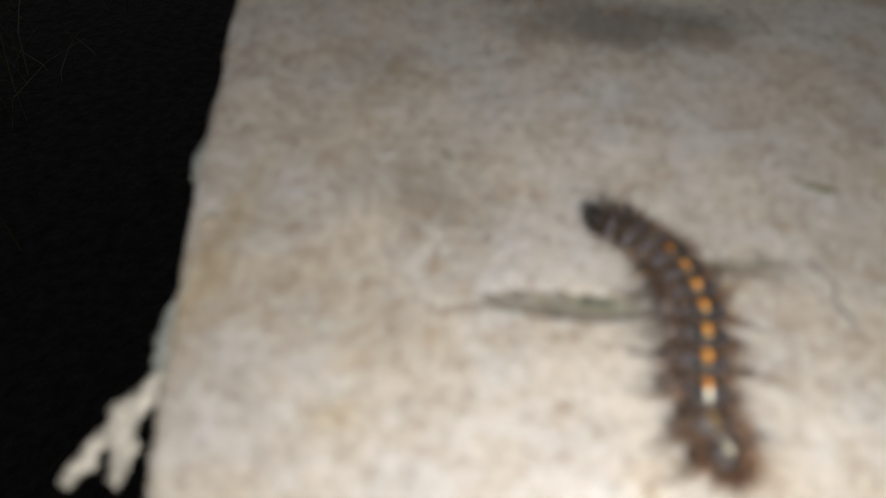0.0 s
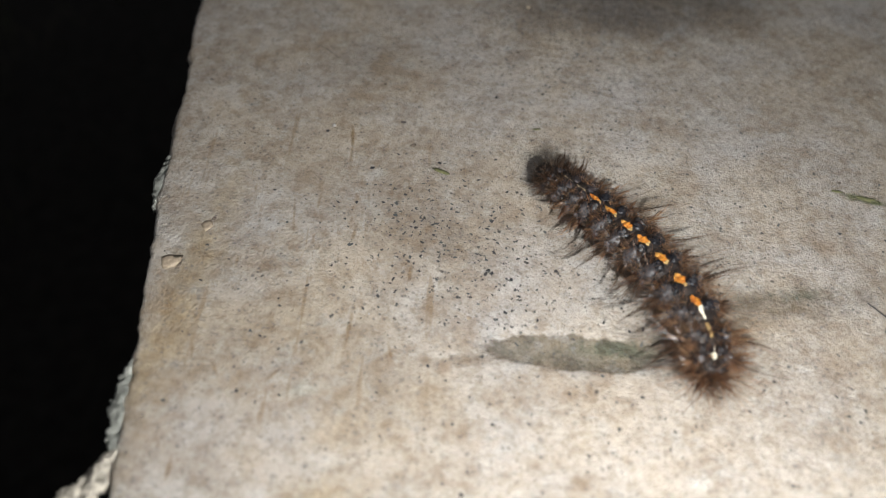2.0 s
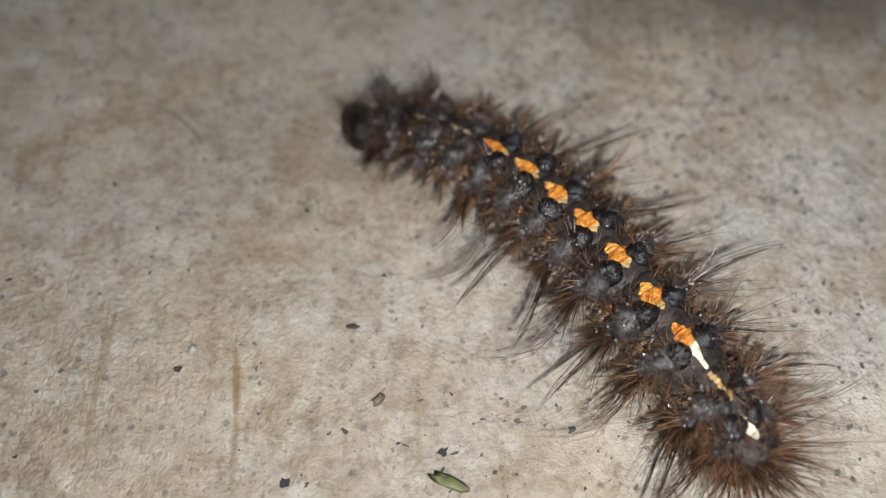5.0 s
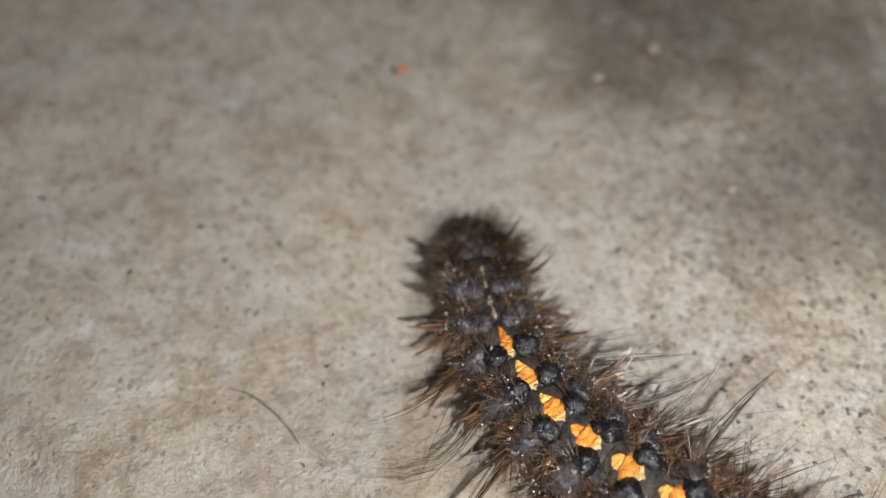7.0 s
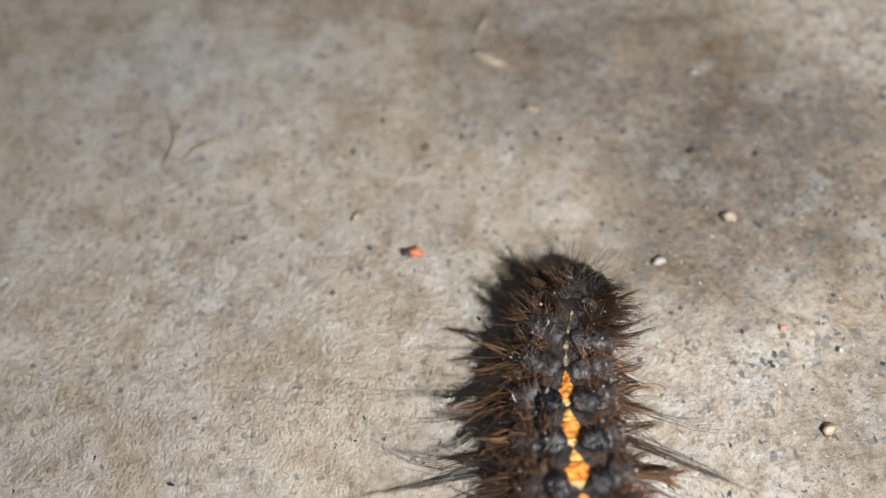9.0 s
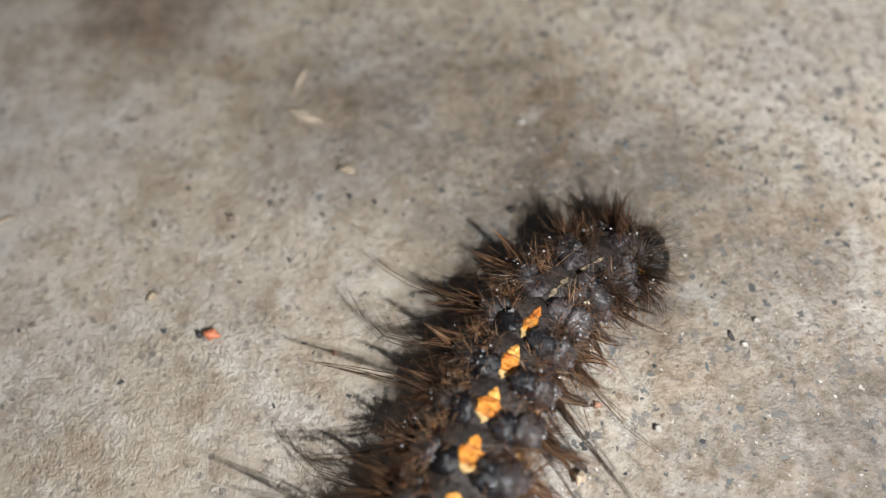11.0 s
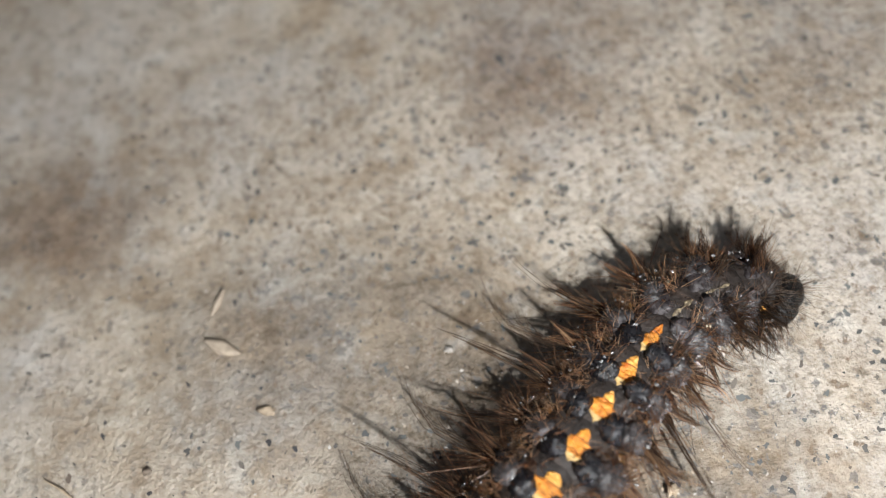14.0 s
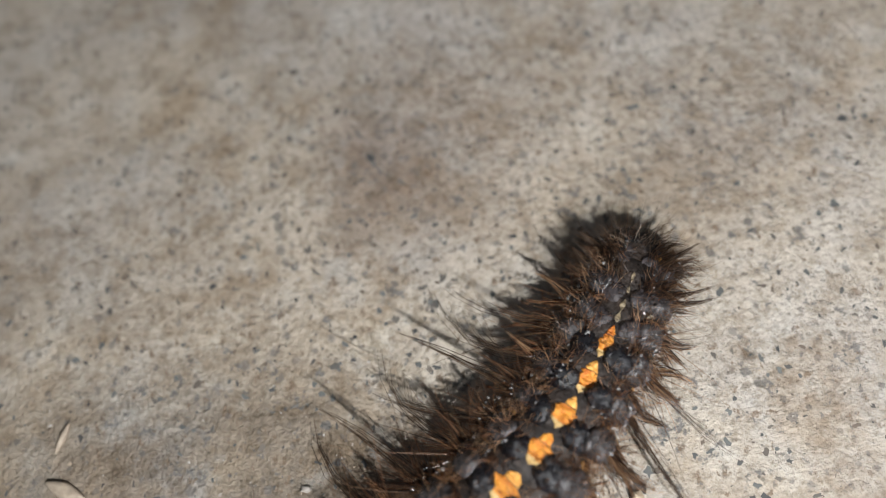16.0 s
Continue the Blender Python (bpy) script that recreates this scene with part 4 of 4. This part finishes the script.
TAIL_TUFTS = tufts(4, 90, 2, 10, 30, 1.0, 3.4, 0.6, -0.7, 0.04, 0.019, mats=(TAILBRISTLE, RUSTBRISTLE))
BRUSH_TUFTS = tufts(3, 95, 0, 0, 20, 2.2, 6.8, 0.5, 0.0, 0.0, 0.045, mats=(RUSTBRISTLE, BRISTLE))
WHISKER_TUFTS = tufts(4, 110, 1, 5, 2, 3.8, 7.6, 0.3, -0.3, 0.05, 0.024, mats=(DARKBRISTLE,))
SPRAY_TUFTS = tufts(5, 120, 0, 0, 18, 2.0, 5.4, 0.36, -0.4, 0.03, 0.036, mats=(RUSTBRISTLE, BRISTLE))
FUZZ_TUFTS = tufts(5, 100, 0, 0, 20, 0.9, 3.6, 0.7, -0.3, 0.0, 0.013, mats=(TAILBRISTLE, RUSTBRISTLE))


def tuft(data, x, ang, R, L, seed, parent, lift=0.0):
    ob = new("bristle_tuft", data)
    ob.parent = parent
    n = Vector((0, math.sin(radians(ang)), math.cos(radians(ang))))
    ax = Vector((1, 0, 0))
    ay = n.cross(ax)
    m = Matrix((ax, ay, n)).transposed().to_4x4()
    m.translation = Vector(skin_point(x, ang, R, L, seed)) + n * (lift * MM)
    ob.matrix_local = m
    return ob


def droplets(R, L, seed, parent, count):
    """Fine beads of water caught on the warts and bristles."""
    rnd = random.Random(seed * 7 + 1)
    verts, faces = [], []
    for k in range(count):
        ang = rnd.choice((-1, 1)) * rnd.uniform(18, 95)
        x = rnd.uniform(-1.1, 1.1)
        n = Vector((0, math.sin(radians(ang)), math.cos(radians(ang))))
        at = Vector(skin_point(x, ang, R, L, seed)) + n * (rnd.uniform(0.35, 1.0) * MM)
        r = (0.045 + 0.06 * rnd.random() ** 2) * MM
        first = len(verts)
        for i in range(5):
            b = math.pi * (i / 4 - 0.5)
            for j in range(8):
                a = math.pi * j / 4
                verts.append(at + Vector((math.cos(a) * math.cos(b), math.sin(a) * math.cos(b), math.sin(b))) * r)
        faces += grid_faces(5, 8, first, ring=True)
    return smooth(mesh("moisture", verts, faces, WATER, parent, "tiny clear beads of water"))


def rag_ball(a=1.3, b=0.22, c=0.2, seed=2):
    bm = bmesh.new()
    bmesh.ops.create_icosphere(bm, subdivisions=2, radius=1.0)
    bm.verts.index_update()
    verts = []
    for v in bm.verts:
        k = 1 + 0.7 * noise.noise(v.co * 1.9 + Vector((seed, 0, 0)))
        verts.append((v.co.x * a * k * MM, v.co.y * b * k * MM, v.co.z * c * k * MM))
    faces = [tuple(v.index for v in f.verts) for f in bm.faces]
    bm.free()
    return verts, faces


def caterpillar():
    top = tagged(new("caterpillar"), "hairy dark caterpillar with orange back spots crawling on concrete", "caterpillar")
    pieces = []
    for i, (kind, s, R, mark) in enumerate(SEGMENTS):
        gap = 2.3 if i < 6 else 2.75
        L = gap * 1.55 if i < 12 else 2.6
        sd = i * 1.37
        seg = segment(top, R, L, sd)
        pieces.append((s, seg))
        rnd = random.Random(100 + i)
        if mark:
            m = mark * (1.15 if i > 5 else 1.0)
            if i == 1:
                strip("pale_mark", [(x, 0.15 * w) for x, w in ((0.9, 0.2), (0.7, 0.9), (0.45, 0.8), (0.25, 0.05), (0.05, 0.05), (-0.15, 0.9), (-0.4, 0.7), (-0.55, 0.2))], R, L, sd, 0.06, FAINT, seg, "narrow faint cream dash")
            elif i == 2:
                strip("pale_mark", [(x, 0.22 * w) for x, w in ((0.9, 0.2), (0.7, 0.9), (0.45, 0.8), (0.25, 0.2), (0.05, 0.2), (-0.15, 1.0), (-0.4, 0.8), (-0.55, 0.2))], R, L, sd, 0.06, FAINT, seg, "pale yellow dash")
            elif i == 10:
                strip("pale_mark", [(1.0, 0.16), (0.6, 0.26), (0.3, 0.16), (0.0, 0.2), (-0.3, 0.32), (-0.6, 0.3), (-0.8, 0.1)], R, L, sd, 0.09, RIM, seg, "thin pale yellow streak")
            elif i == 11:
                strip("pale_mark", [(1.1, 0.12), (0.7, 0.32), (0.3, 0.44), (-0.1, 0.5), (-0.5, 0.42), (-0.8, 0.24), (-1.0, 0.1)], R, L, sd, 0.26, CREAM, seg, "bright cream spot")
            else:
                strip("dorsal_patch", [(0.40, 0.40 * m), (0.30, 0.56 * m), (0.12, 0.64 * m), (-0.08, 0.72 * m), (-0.26, 0.74 * m), (-0.40, 0.62 * m), (-0.48, 0.52 * m)], R, L, sd, 0.08, ORANGE, seg, "bright orange patch")
                if i == 9:
                    strip("pale_spot", [(-0.5, 0.28), (-0.62, 0.42), (-0.9, 0.40), (-1.2, 0.22), (-1.5, 0.2), (-1.8, 0.2), (-2.0, 0.12)], R, L, sd, 0.09, CREAM, seg, "bright cream spot behind the patch")
                strip("front_mark", [(1.0, 0.08 * m), (0.9, 0.20 * m), (0.76, 0.30 * m), (0.6, 0.40 * m), (0.44, 0.42 * m)], R, L, sd, 0.07, YELLOW if i % 3 else ORANGE, seg, "small yellow front mark")
                strip("pale_mark", [(-0.42, 0.60 * m), (-0.54, 0.56 * m), (-0.66, 0.36 * m), (-0.78, 0.14 * m), (-0.9, 0.05 * m)], R, L, sd, 0.06, RIM, seg, "cream rear edge of the patch")
        if i < 12:
            droplets(R, L, sd, seg, 26)
        for side in (1, -1):
            def put(kind_of, x, ang, lift=0.0):
                tuft(rnd.choice(kind_of), x + rnd.uniform(-0.12, 0.12), (ang + rnd.uniform(-4, 4)) * side, R, L, sd, seg, lift)

            if 1 <= i <= 11:
                back = -0.55 if i != 11 else 0.2
                dome("wart", back, 27 * side, R, L, sd, 0.9, VELVET if i > 2 else NECKSKIN, seg, 0.9, 0.4, 0.74 if i > 2 else 0.5)
                dome("lobe", -0.25, 56 * side, R, L, sd, 1.15, LOBE, seg, 0.88, 0.22, 0.68)
                put(NAP_TUFTS, back, 27, 0.4)
                put(STAR_TUFTS, back + 0.25, 30, 0.25)
                put(STAR_TUFTS, -0.3, 54, 0.35)
                put(NAP_TUFTS, -0.2, 60, 0.5)
                put(FUZZ_TUFTS, -0.3, 44, 0.4)
                put(FRINGE_TUFTS, 0.9, 34)
                put(FRINGE_TUFTS, 0.85, 50)
                put(FRINGE_TUFTS, 0.75, 68)
                put(FRINGE_TUFTS, -1.1, 60)
                if 2 < i < 10:
                    for x, a, big in ((0.8, 63, 0.34), (0.55, 69, 0.24), (1.0, 57, 0.2)):
                        dome("side_spot", x + rnd.uniform(-0.1, 0.1), (a + rnd.uniform(-4, 4)) * side, R, L, sd, big * rnd.uniform(0.8, 1.2), OCHRE, seg, 0.9, 2.0)
            if i < 2:
                for x, a, big in ((0.1, 30, 0.66), (-0.1, 60, 0.7), (0.0, 92, 0.62), (0.75, 46, 0.42), (0.7, 16, 0.36)):
                    dome("lobe", x, a * side, R, L, sd, big, NECKSKIN, seg, 1.0, 0.6, 0.45)
                for x, a in ((0.2, 22), (0.1, 48), (0.2, 72)):
                    put(NECK_TUFTS, x, a, 0.15)
                    put(NAP_TUFTS, x + 0.3, a + 6, 0.1)
            if i == 0:
                for a in (8, 26, 48, 70):
                    put(COLLAR_TUFTS, 0.9, a)
                for a in (38, 62, 84, 104):
                    put(NECK_TUFTS, 0.5, a)
            if i == 12:
                for a in (10, 40, 75, 110):
                    put(TAIL_TUFTS, -0.5, a)
                for a in (8, 35, 65):
                    put(FRINGE_TUFTS, 0.4, a)
                    put(FUZZ_TUFTS, -0.9, a)
                continue
            dome("lobe", -0.05, 84 * side, R, L, sd, 0.8, PALELOBE, seg, 1.0, 0.8)
            put(SIDE_TUFTS if i > 1 else NECK_TUFTS, 0.1, 78, 0.3)
            if i > 4:
                put(LOW_TUFTS, 0.0, 102)
                put(FUZZ_TUFTS, -0.4, 84, 0.2)
                put(STAR_TUFTS, 0.0, 82, 0.3)
                put(FUZZ_TUFTS, 0.3, 100)
            elif i % 2 == (side > 0):
                put(LOW_TUFTS, 0.0, 100)
            else:
                put(FUZZ_TUFTS, -0.4, 84, 0.2)
            if i > 3 and (side > 0 or i % 2 == 0):
                put(LONG_TUFTS, -0.2, 80, 0.2)
            elif i > 2:
                put(WHISKER_TUFTS, -0.2, 80, 0.2)
                put(LOW_TUFTS, -0.3, 88, 0.2)
            if i > 4:
                put(FUZZ_TUFTS, -0.5, 66, 0.2)
            if i > 6:
                put(SPRAY_TUFTS, -0.3, 74, 0.2)
                put(SPRAY_TUFTS, 0.2, 96)
            if i > 8:
                put(FUZZ_TUFTS, -0.5, 28)
                put(FUZZ_TUFTS, -0.2, 50)
                put(LOW_TUFTS, -0.6, 70)
            if i > 9:
                put(FRINGE_TUFTS, -0.1, 17)
                put(FRINGE_TUFTS, -0.3, 38)
                put(TAIL_TUFTS, -0.3, 54)
        if i == 2:
            dome("side_spot", 0.5, -50, R, L, sd, 0.42, CREAM, seg)
            dome("side_spot", 0.5, 50, R, L, sd, 0.36, CREAM, seg)
        if i == 0:
            dome("side_spot", 0.5, -46, R, L, sd, 0.34, YELLOW, seg)
            dome("side_spot", 0.5, 46, R, L, sd, 0.3, YELLOW, seg)
        if i == 5:
            stuck = mesh("stuck_debris", *rag_ball(0.8, 0.16, 0.16), BLACKISH, seg, "dark shred of debris caught in the bristles")
            stuck.matrix_local = pose(-0.3 * MM, -4.9 * MM, 0.5 * MM, 10, 5, 75)
            grit = mesh("grit", *rag_ball(0.36, 0.3, 0.28, 8), TAN, seg, "tan grain caught in the bristles")
            grit.matrix_local = pose(-0.9 * MM, -5.4 * MM, 0.45 * MM, 0, 0, 20)
        if i == 12:
            for y, z, turn in ((0, 1.6, 0), (0.7, 1.2, 40), (-0.7, 1.2, -40), (0, 0.8, 180), (0.4, 1.9, 90), (-0.4, 1.9, 270), (1.1, 0.9, 130), (-1.1, 0.9, 220), (0.9, 1.6, 310), (-0.9, 1.6, 15)):
                end = new("bristle_tuft", BRUSH_TUFTS[turn % 3])
                end.parent = seg
                end.matrix_local = Matrix.Translation(Vector((-1.0, y, z)) * MM) @ pose(0, 0, 0, -20 * y, -82, 0) @ pose(0, 0, 0, 0, 0, turn)
    # the head: a rounded capsule with a groove down its face
    bm = bmesh.new()
    bmesh.ops.create_icosphere(bm, subdivisions=4, radius=1.0)
    for v in bm.verts:
        c = v.co
        groove = 0.12 * math.exp(-(c.y / 0.12) ** 2) * max(0.0, c.x + 0.3)
        c *= 1 - groove
        v.co = Vector((c.x * 1.15, c.y * 1.66, c.z * 1.35 + 1.4)) * MM
    hd = smooth(part("head", bm, HEADBLACK, top, "shiny black head capsule"))
    for side in (1, -1):
        for a in (12, 38, 65, 95):
            t = new("bristle_tuft", FACE_TUFTS[a % 3])
            t.parent = hd
            t.matrix_local = pose(0.2 * MM, 1.3 * MM * math.sin(radians(a)) * side, (1.3 + 1.2 * math.cos(radians(a))) * MM, -a * side, 0, 0)
    pieces.append((HEAD_AT, hd))
    return top, pieces


crawler, PIECES = caterpillar()
focus_mark = new("focus_mark")
cam.data.dof.focus_object = focus_mark


# ---- the torch beside the lens ----
def torch():
    ob = tagged(new("torch"), "small black torch with one lit white lamp, held in the air", "torch")
    bm = bmesh.new()
    bmesh.ops.create_cone(bm, cap_ends=True, segments=32, radius1=4.5 * MM, radius2=4.5 * MM, depth=20 * MM, matrix=Matrix.Translation((0, 0, 10.6 * MM)))
    bmesh.ops.bevel(bm, geom=[e for e in bm.edges if abs(e.verts[0].co.z - e.verts[1].co.z) < 1e-6], offset=0.6 * MM, segments=2, affect="EDGES")
    part("casing", bm, CASING, ob)
    bm = bmesh.new()
    bmesh.ops.create_circle(bm, cap_ends=True, segments=24, radius=1.6 * MM)
    bmesh.ops.reverse_faces(bm, faces=bm.faces)
    part("lamp", bm, LED, ob, "glowing white lamp")
    return ob


lamp = torch()
# the torch is carried beside the lens: seconds, then right, up and back of the lens in millimetres
TORCH_AT = ((0, 3.2, 5.3, 7.5, 8.2, 9.0, 12.3, 14.0, 16.0), (30, 29, 10, 18, 26, 38, 33, 26, 25), (-19, -19, -8, -8, -10, -15, -20, -29, -29), (6, 4, 22, 22, 26, 31, 32, 40, 41))


# ---- what moves ----
NECK = ((0, 1, 2, 3, 3.2, 5.3, 6.5, 7, 7.5, 8, 8.5, 9, 9.5, 10, 10.2, 12.3, 13, 13.5, 14, 14.5, 15, 15.5, 16), (0.95, 0.92, 0.85, 0.77, 0.77, 1.05, 1.1, 0.98, 0.83, 0.9, 0.97, 0.9, 1.06, 1.12, 1.08, 0.88, 0.8, 0.86, 1.02, 1.22, 1.1, 0.96, 0.8))


def spine(row, s):
    """Place and heading of the back at s millimetres behind its middle."""
    t, x, y, h, b1, b2, b3, k, turn = row
    # the hind part follows straight on
    straight = float(np.interp(t, (5.5, 6.3, 10.2, 12.3, 13.5, 14.5, 16.0), (20, 7, 7, 10, 10, 7, 7)))

    # the front third draws in and reaches out
    if s < -2.25:
        s = -2.25 + (s + 2.25) * float(np.interp(t, *NECK))

    def heading(u):
        v = min(u, straight) / 10
        return h + b1 * v + b2 * v ** 2 + b3 * v ** 3 + turn * max(0.0, (-4 - u) / 6)

    n = 24
    for i in range(n):
        a = radians(heading(s * (i + 0.5) / n))
        x -= k * math.cos(a) * s / n
        y -= k * math.sin(a) * s / n
    return pose(x * MM, y * MM, 0, 0, 0, heading(s))


def motions():
    # seconds, x, y of the back's middle, heading, three bends, stretch, turn of the neck
    crawl = [
        (0, 36.35, -55.06, 109.5, -51.5, 6.3, 13.9, 1.358, -2.4),
        (0.5, 35.03, -52.82, 121.8, -49.8, -13.6, 21.3, 1.226, -2.2),
        (1, 31.99, -49.78, 116.6, -20.1, 4.4, -0.9, 1.205, 6.7),
        (1.5, 29.93, -45.38, 127.1, -26.2, -8.5, 8.9, 1.195, 2),
        (2, 26.66, -42.12, 125.7, -3.6, 1.6, -7.4, 1.165, -0.9),
        (2.5, 24.13, -36.74, 113.8, -1.5, 31.4, -20.7, 1.185, 9.4),
        (3, 21.93, -31.74, 124.2, -13.5, -4.8, 6.5, 1.145, -1.9),
        (3.2, 20.96, -29.55, 104.9, 7.6, 38.7, -26.1, 1.176, 22.5),
        (5.3, 10.22, -13.98, 134.2, -25.3, 14, -2.7, 1.070, -0.2),
        (5.5, 8.63, -13.48, 133.8, -14.1, 19.1, -11.5, 1.069, 0.7),
        (6, 5.76, -11.21, 145.8, -18.1, -6.3, 2.2, 1.058, 1.7),
        (6.5, 4.50, -9.56, 126.2, 20.2, 27.2, -15.2, 1.035, 4),
        (7, 3.94, -8.05, 117.4, 42.4, 0.3, -17.6, 0.964, 2.1),
        (7.5, 4.81, -4.32, 104.7, 16.9, 16.2, -11.2, 0.975, 2.3),
        (8, 4.82, -1.10, 102.1, 0.9, -2.3, 9.3, 0.934, 0.2),
        (8.5, 5.0, 2.09, 92, 13.6, -1, -0, 0.996, 0.1),
        (9, 5.82, 5.59, 90.7, 16.5, -15.2, 5.7, 0.882, -1.9),
        (9.5, 6.81, 6.66, 70.4, 35.6, -13.4, 5, 1.038, -1.7),
        (10, 7.67, 8.50, 59.5, 57.4, -3.1, -4.8, 1.039, -1.9),
        (10.2, 9.24, 9.53, 58.7, 43.1, -24, -6.8, 1.038, -1.8),
        (12.3, 19.52, 17.20, 46.9, -6.2, 13.3, -18.9, 1.063, 1.3),
        (12.5, 20.39, 18.00, 43.6, -26, 26.8, 5.2, 1.021, 0.9),
        (13, 22.32, 21.39, 48, 1.8, 19.4, -23.3, 1.040, 4.1),
        (13.5, 24.35, 23.35, 47.4, 2.8, -17.5, 3.3, 0.975, -2.2),
        (14, 26.55, 25.51, 45.2, 13.3, -34, 17.5, 1.015, -3.4),
        (14.5, 28.08, 26.60, 31.8, 30.2, -9.4, 4.3, 1.027, -3.3),
        (15, 30.37, 27.79, 36.8, 15.7, -12, 9.2, 1.080, -1.6),
        (15.5, 31.66, 29.40, 40.5, -18.5, 7, 20, 0.975, -3.2),
        (16, 33.10, 31.72, 48.6, -13.3, -1, -15.2, 0.954, 0.4),
    ]
    walk(crawler, [(r[0], spine(r, 0)) for r in crawl])
    for s, ob in PIECES:
        walk(ob, [(r[0], spine(r, 0).inverted() @ spine(r, s)) for r in crawl])
    # the sharp plane and the torch go with the lens; the torch sits to the right of it
    held = {t: aim(*rest) for t, *rest in HELD}
    times = sorted(held)

    def lens_at(t):
        """The lens between two rows."""
        b = next(u for u in times if u >= t)
        a = max(u for u in times if u <= t)
        return held[a].lerp(held[b], (t - a) / (b - a) if b > a else 0.0)

    far = list(zip(*FOCUS))
    sharp = {t: float(np.interp(t, *far)) for t in (*times, *far[0])}
    walk(focus_mark, [(t, lens_at(t) @ Matrix.Translation((0, 0, -sharp[t] * MM))) for t in sorted(sharp)])
    rows = []
    for t in times:
        m = held[t]
        at = m @ (Vector([float(np.interp(t, TORCH_AT[0], row)) for row in TORCH_AT[1:]]) * MM)
        rows.append((t, look(at, m @ Vector((4 * MM, -16 * MM, -0.06)), 0)))
    walk(lamp, rows)


motions()
